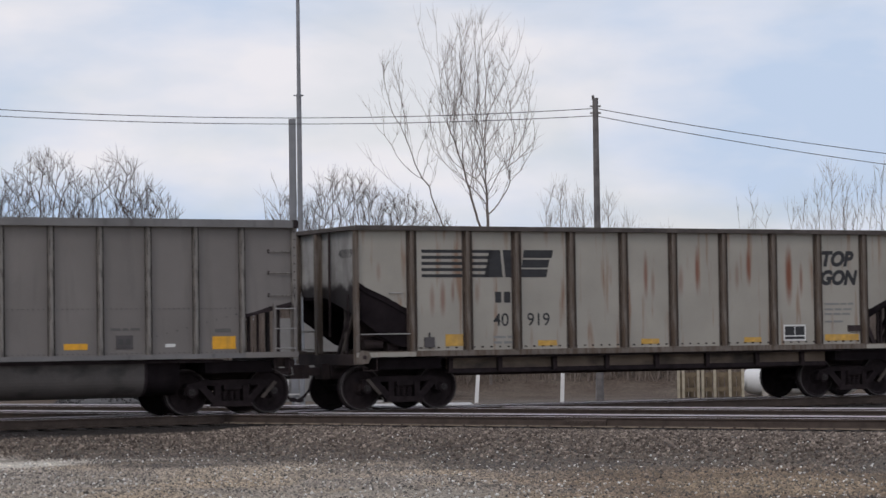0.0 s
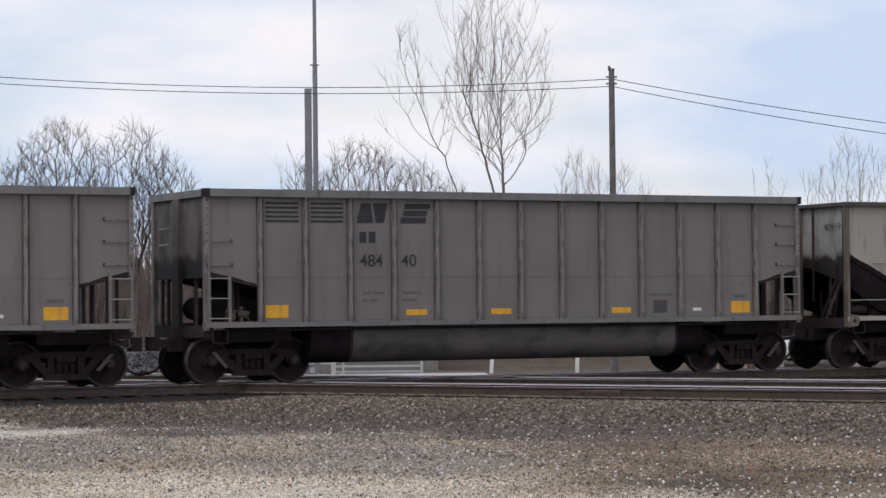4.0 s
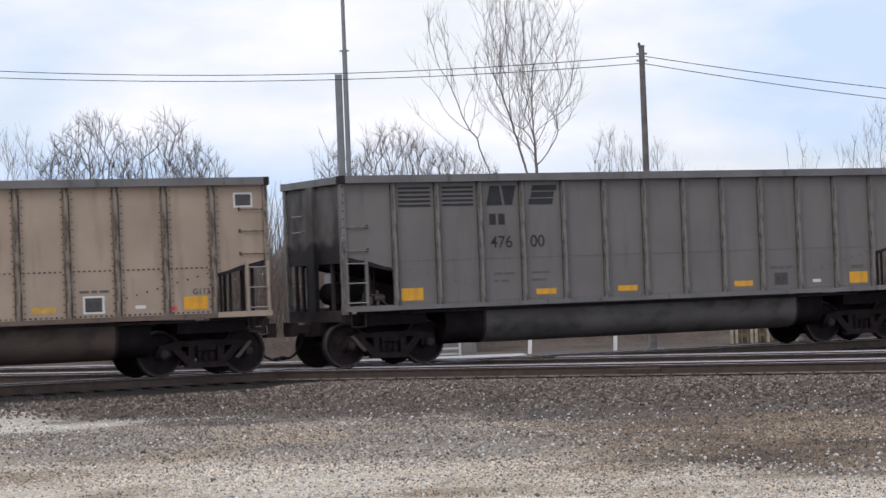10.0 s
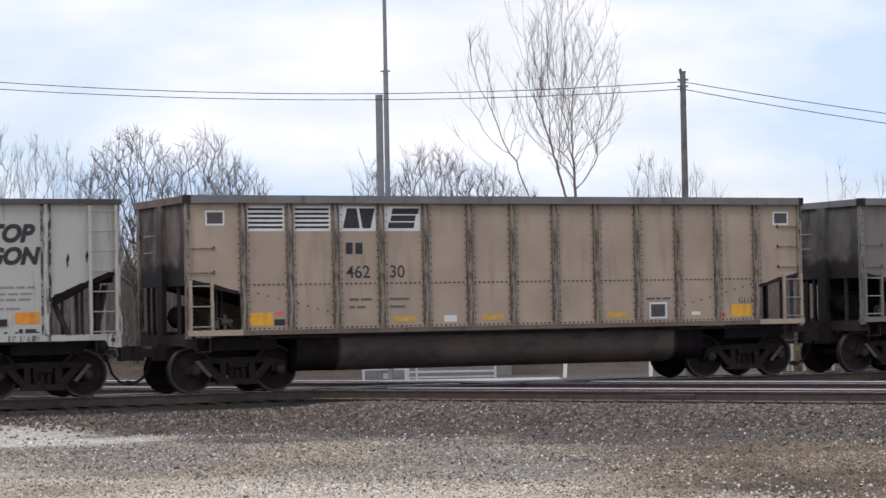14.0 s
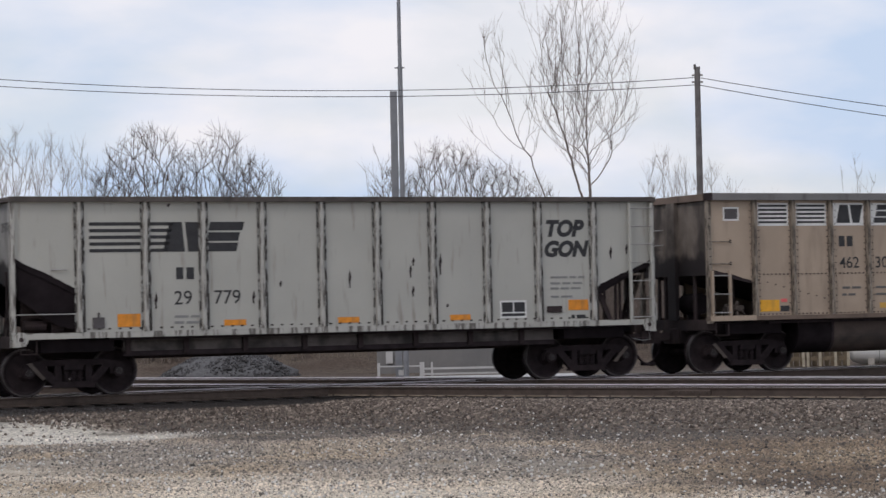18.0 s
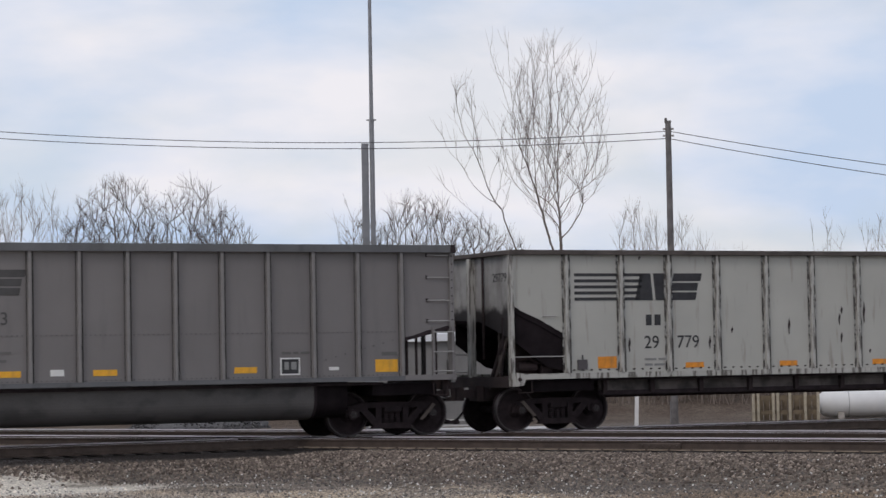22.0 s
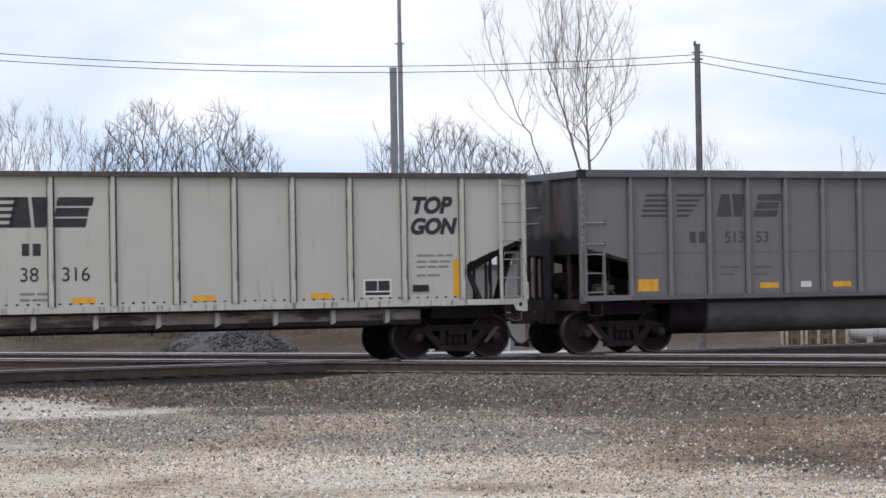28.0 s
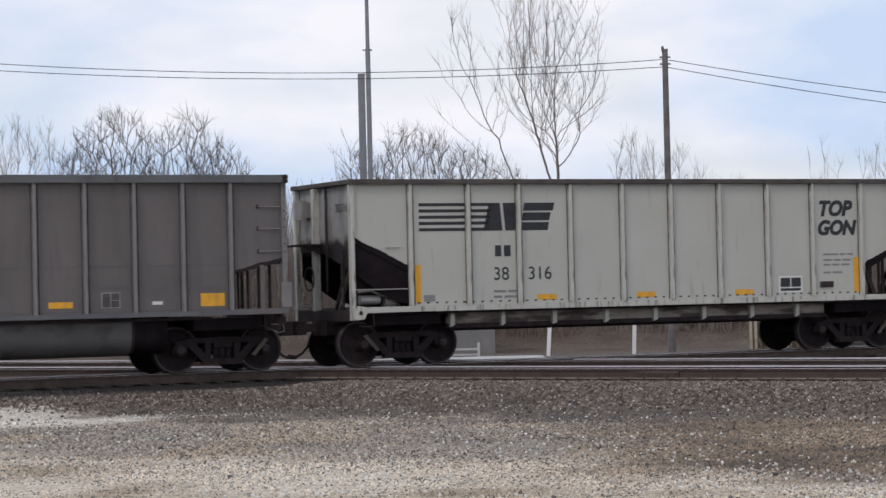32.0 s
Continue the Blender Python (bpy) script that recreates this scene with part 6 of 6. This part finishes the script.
# ---- yard behind the tracks ----
def yard():
    tank = tagged(new("gas_tank"), "long white horizontal gas tank with rounded ends", "storage tank")
    tank.location = (13.6, 77, -0.40)
    prof = [(-1.92, 0.02), (-1.90, 0.16), (-1.83, 0.29), (-1.70, 0.39), (-1.5, 0.445), (1.5, 0.445), (1.70, 0.39), (1.83, 0.29), (1.90, 0.16), (1.92, 0.02)]
    part("shell", "tank_shell", TANKPAINT, lambda bm: lathe(bm, prof, 32), tank, at=pose(0, 0, 0.46, 0, 0, 90), smooth=True)
    part("seam", "tank_seam", FAINT, lambda bm: lathe(bm, [(-0.008, 0.448), (0.008, 0.448)], 32, False), tank, at=pose(-0.95, 0, 0.46, 0, 0, 90))
    part("valve_dome", "tank_dome", TANKPAINT, lambda bm: tube(bm, (-0.4, 0, 0.89), (-0.4, 0, 0.98), 0.06, n=12), tank)
    for xx in (-1.2, 1.2):
        part("saddle", "tank_saddle", CONCRETE, lambda bm: prism(bm, [(-0.36, -0.1), (0.36, -0.1), (0.36, 0.2), (0.25, 0.1), (-0.25, 0.1), (-0.36, 0.2)], "x", -0.1, 0.1), tank, at=pose(xx, 0, 0))
    rack = tagged(new("wooden_rack"), "weathered wooden rack of upright posts", "rack")
    rack.location = (9.56, 76, -0.42)
    for off in (0.0, 0.15, 0.62, 0.76, 1.14, 1.62, 2.02):
        part("upright", "rack_post", PALEWOOD, lambda bm: box(bm, -0.04, 0.04, -0.05, 0.05, 0, 0.88), rack, "pale weathered upright", pose(off, 0, 0))
    for zz in (0.25, 0.70):
        part("rail_board", "rack_rail", WOOD, lambda bm: box(bm, -0.04, 2.06, 0.05, 0.09, -0.06, 0.06), rack, at=pose(0, 0, zz))
    for i in range(11):
        part("board", "rack_board", WOOD, lambda bm: box(bm, 0, 0.16, 0.40, 0.43, 0.0, 0.78), rack, at=pose(i * 0.19, 0, 0))
    for x, top, lean in ((6.98, 0.72, 1), (7.16, 0.66, -2)):
        s = tagged(new("thin_stake"), "thin grey stake driven into the ground", "stake", "thin grey stakes")
        s.matrix_world = pose(x, 76, -0.46, 0, lean, 0)
        part("stake_body", "stake_body%.2f" % top, MAST, lambda bm: (box(bm, -0.025, 0.025, -0.02, 0.02, 0, top), prism(bm, [(-0.025, top), (0.025, top), (0, top + 0.05)], "y", -0.02, 0.02)), s)
    for x75, lean in ((3.17, 4), (5.82, 2)):
        x, z = at_depth(x75, 0, 73)
        p = tagged(new("marker_post"), "white-painted marker post leaning slightly", "post", "white marker posts")
        p.matrix_world = pose(x, 73, -0.45, 0, lean, 0)
        part("post_body", "marker_body", POSTPAINT, lambda bm: box(bm, -0.055, 0.055, -0.055, 0.055, 0, 1.0), p)
        part("post_top", "marker_top", POSTPAINT, lambda bm: prism(bm, [(-0.055, 1.0), (0.055, 1.0), (0, 1.05)], "y", -0.055, 0.055), p)
    fence = tagged(new("pipe_fence"), "white-painted low pipe fence", "fence")
    xl, xr = at_depth(-3.03, 0, 74)[0], at_depth(1.03, 0, 74)[0]
    fence.location = (0, 74, -0.42)
    mid = -1.67
    for x, w in ((xl, 0.04), (mid, 0.07), (mid + 0.3, 0.03), (xr, 0.045)):
        part("post", "fence_post%.2f" % w, FENCEPAINT, lambda bm: box(bm, -w, w, -0.045, 0.045, 0, 0.44), fence, at=pose(x, 0, 0))
    part("fence_rail", "fence_rail", FENCEPAINT, lambda bm: box(bm, mid, xr, -0.03, 0.03, 0.21, 0.27), fence)
    part("fence_rail", "fence_rail_low", FENCEPAINT, lambda bm: box(bm, mid, xr, -0.03, 0.03, 0.05, 0.10), fence)
    part("fence_rail", "fence_rail_far", FENCEPAINT, lambda bm: box(bm, xl, mid, -0.03, 0.03, 0.31, 0.35), fence)
    for xx in (0.17,):
        part("meter_box", "meter_box", FENCEPAINT, lambda bm: box(bm, -0.08, 0.08, -0.06, 0.06, 0.05, 0.22), fence, at=pose(xl + (xr - xl) * xx, 0.1, 0))
    apron = bmesh.new()
    box(apron, -4.4, 2.9, 70.4, 73.0, -0.55, -0.385)
    me = bpy.data.meshes.new("concrete_apron")
    apron.to_mesh(me)
    apron.free()
    me.materials.append(APRON)
    tagged(new("pavement", me), "pale concrete apron behind the tracks", "pavement", kind="structure")
    b = tagged(new("low_shed"), "low grey metal shed with a white roof edge", "building")
    b.location = (-0.8, 78, -0.44)
    part("wall", "shed_wall", WALLGREY, lambda bm: (box(bm, -2.4, 2.4, 0, 3, 0, 2.7)), b)
    for i in range(13):
        part("wall_rib", "shed_rib", WALLGREY, lambda bm: box(bm, -0.03, 0.03, -0.02, 0, 0, 2.7), b, at=pose(-2.3 + i * 0.383, 0, 0))
    part("roof", "shed_roof", ROOFWHITE, lambda bm: prism(bm, [(-0.2, 2.7), (-0.2, 2.92), (1.5, 3.02), (3.2, 2.92), (3.2, 2.7)], "x", -0.5, 2.0), b)
    part("meter_cabinet", "meter_cabinet", FENCEPAINT, lambda bm: (box(bm, -2.11, -1.89, -0.14, 0.0, 0.36, 0.74), box(bm, -2.09, -1.91, -0.15, -0.14, 0.40, 0.70)), b, "pale meter cabinet on the wall")
    pile = bmesh.new()
    rng = random.Random(4)
    xl, xr = -10.2, -5.9
    n = 16
    rings = []
    for j in range(7):
        u = j / 6
        ring = []
        for i in range(n):
            a = 2 * math.pi * i / n
            rr = (1 - u ** 1.3) * (1 + 0.1 * rng.uniform(-1, 1))
            ring.append(pile.verts.new((-8.0 + math.cos(a) * 2.3 * rr, 78.5 + math.sin(a) * 2.0 * rr, -0.45 + 1.15 * u + rng.uniform(-0.03, 0.03))))
        rings.append(ring)
    for a, c in zip(rings, rings[1:]):
        for i in range(n):
            pile.faces.new((a[i], a[(i + 1) % n], c[(i + 1) % n], c[i]))
    pile.faces.new(rings[-1])
    pile.faces.new(rings[0][::-1])
    me = bpy.data.meshes.new("stone_mound")
    pile.to_mesh(me)
    pile.free()
    me.materials.append(PILE)
    me.shade_smooth()
    tagged(new("stone_mound", me), "heap of blue-grey crushed stone", "heap")
    blk = tagged(new("concrete_block"), "pale worn concrete block standing on the gravel", "concrete block")
    blk.location = (-9.75, 44.6, ground_height(-9.75, 44.6) - 0.02)
    part("block_body", "block_body", CONCRETE, lambda bm: prism(bm, [(-0.5, 0), (0.26, 0), (0.25, 1.18), (0.22, 1.22), (-0.47, 1.22), (-0.5, 1.18)], "y", -0.3, 0.3), blk)


APRON = mat("pale_apron_concrete", (0.47, 0.46, 0.455), 0.85, vary=0.12, scale=2)


# ---- loose stones ----
def rocks(name, places, material, label):
    base = np.array([(1, 0, 0), (-1, 0, 0), (0, 1, 0), (0, -1, 0), (0, 0, 1), (0, 0, -1)], float)
    tri = np.array([(0, 2, 4), (2, 1, 4), (1, 3, 4), (3, 0, 4), (2, 0, 5), (1, 2, 5), (3, 1, 5), (0, 3, 5)])
    rng = np.random.default_rng(len(places))
    n = len(places)
    p = np.array(places)
    v = base[None] * (p[:, 3][:, None, None] * rng.uniform(0.6, 1.25, (n, 6, 1)))
    q = rng.normal(size=(n, 4))
    q /= np.linalg.norm(q, axis=1)[:, None]
    u, t = q[:, :3], q[:, 3][:, None, None]
    cross = np.cross(u[:, None, :], v)
    w = v + 2 * t * cross + 2 * np.cross(u[:, None, :], cross)
    w += p[:, None, :3]
    f = (tri[None] + 6 * np.arange(n)[:, None, None]).reshape(-1, 3)
    me = bpy.data.meshes.new(name)
    me.vertices.add(6 * n)
    me.vertices.foreach_set("co", w.reshape(-1))
    me.loops.add(24 * n)
    me.loops.foreach_set("vertex_index", f.reshape(-1))
    me.polygons.add(8 * n)
    me.polygons.foreach_set("loop_start", np.arange(8 * n) * 3)
    me.update(calc_edges=True)
    me.materials.append(material)
    tagged(new(name, me), label, "stones", kind="stuff")


def island_stone(name, dark, light, at=0.8):
    """Stones that differ one by one."""
    m = bpy.data.materials.new(name)
    m.use_nodes = True
    n, l = m.node_tree.nodes, m.node_tree.links
    b = n["Principled BSDF"]
    b.inputs["Roughness"].default_value = 0.95
    b.inputs["Specular IOR Level"].default_value = 0.15
    g, r = n.new("ShaderNodeNewGeometry"), n.new("ShaderNodeValToRGB")
    r.color_ramp.elements[0].color, r.color_ramp.elements[1].color = (*dark, 1), (*light, 1)
    mid = r.color_ramp.elements.new(at)
    mid.color = (*[(a * 0.55 + c * 0.45) for a, c in zip(dark, light)], 1)
    l.new(g.outputs["Random Per Island"], r.inputs["Fac"])
    l.new(r.outputs["Color"], b.inputs["Base Color"])
    return m


def on_dust(x, y):
    return ((x + 9.0) / 4.0) ** 2 + ((y - 43.6) / 2.3) ** 2 < 0.95


def stones():
    rng = random.Random(2)
    near, fore = [], []
    for _ in range(44000):
        a, d = rng.uniform(-19, 13), -1.3 - abs(rng.gauss(0, 1.6))
        x, y = a * CC - d * SC, NEAR_MID + a * SC + d * CC
        s = rng.uniform(0.02, 0.05)
        if from_track(x, y, TRAIN_MID, HEADING) > -2.7 or (on_dust(x, y) and rng.random() < 0.9):
            continue
        near.append((x, y, max(ground_height(x, y), -0.24 - 0.52 * max(0, -d - 1.55)) + s * 0.2, s))
    for _ in range(7000):
        a, d = rng.uniform(-17, 2), -2.75 - abs(rng.gauss(0, 1.0))
        x, y = a * C26 - d * S26, TRAIN_MID + a * S26 + d * C26
        s = rng.uniform(0.02, 0.05)
        if on_dust(x, y) and rng.random() < 0.9:
            continue
        near.append((x, y, max(ground_height(x, y), -0.24 - 0.52 * max(0, -d - 1.55)) + s * 0.2, s))
    for _ in range(330000):
        y = 21 + 27 * rng.random() ** 0.85
        x = rng.uniform(-0.225, 0.235) * y
        patch = noise.noise((x * 0.22, y * 0.28, 3.0)) + 0.6 * noise.noise((x * 0.6, y * 0.8, 7.0))
        far = ease(25, 36, y + 0.5 * x)
        if patch < rng.uniform(-0.75, 0.55) + 0.35 * (1 - far):
            continue
        s = (0.008 + 0.020 * rng.random() ** 2) * (0.7 + 0.5 * far)
        if on_dust(x, y) and rng.random() < 0.93:
            continue
        fore.append((x, y, ground_height(x, y) + s * 0.2, s))
    for _ in range(220):
        y = rng.uniform(23, 44)
        x = rng.uniform(-0.2, 0.2) * y
        s = rng.uniform(0.028, 0.05)
        fore.append((x, y, ground_height(x, y) + s * 0.2, s))
    chips = []
    for _ in range(5200):
        y = rng.uniform(23, 47.5)
        x = rng.uniform(-0.22, 0.23) * y
        if from_track(x, y, NEAR_MID, CROSS) > -1.7 or from_track(x, y, TRAIN_MID, HEADING) > -2.6 or noise.noise((x * 0.35, y * 0.5, 5.0)) < rng.uniform(-0.7, 0.5):
            continue
        s = rng.uniform(0.012, 0.03)
        chips.append((x, y, max(ground_height(x, y), -0.24 - 0.52 * max(0, -from_track(x, y, NEAR_MID, CROSS) - 1.55)) + s * 0.6, s))
    heap = []
    for _ in range(2600):
        a, u = rng.uniform(0, 2 * math.pi), rng.random()
        rr = (1 - u ** 1.3) * 1.0
        s = rng.uniform(0.03, 0.07)
        heap.append((-8.0 + math.cos(a) * 2.3 * rr, 78.5 + math.sin(a) * 2.0 * rr, -0.45 + 1.15 * u, s))
    rocks("mound_stones", heap, island_stone("mound_stone", (0.055, 0.053, 0.054), (0.18, 0.176, 0.178)), "grey crushed stone heaped up")
    rocks("ballast_stones", near, island_stone("ballast_stone", (0.06, 0.047, 0.04), (0.39, 0.322, 0.268)), "coarse grey-brown ballast stones")
    rocks("limestone_chips", chips, island_stone("limestone_chip", (0.42, 0.40, 0.37), (0.82, 0.80, 0.76), 0.5), "scattered pale limestone chips")
    rocks("loose_gravel", fore, LOOSE, "loose gravel, grey and pale and brown by patches")


# ---- what moves ----
def motions():
    for car, at, sets in TRAIN:
        rows = []
        for i in range(33):
            s = roll(i) + at
            rows.append((float(i), pose(s * C26 - 1.5 * S26, SIDE_AT_ZERO + s * S26 + 1.5 * C26, 0, 0, 0, HEADING)))
        walk(car, rows)
        for ob, x in sets:
            walk(ob, [(0.2 * i, pose(x, 0, RADIUS, 0, math.degrees((roll(0.2 * i) - roll(0)) / RADIUS), 0)) for i in range(161)])


JOINT_AT = 5.58
ground()
poles()
yard()
woods()
train()
stones()
tracks()
motions()
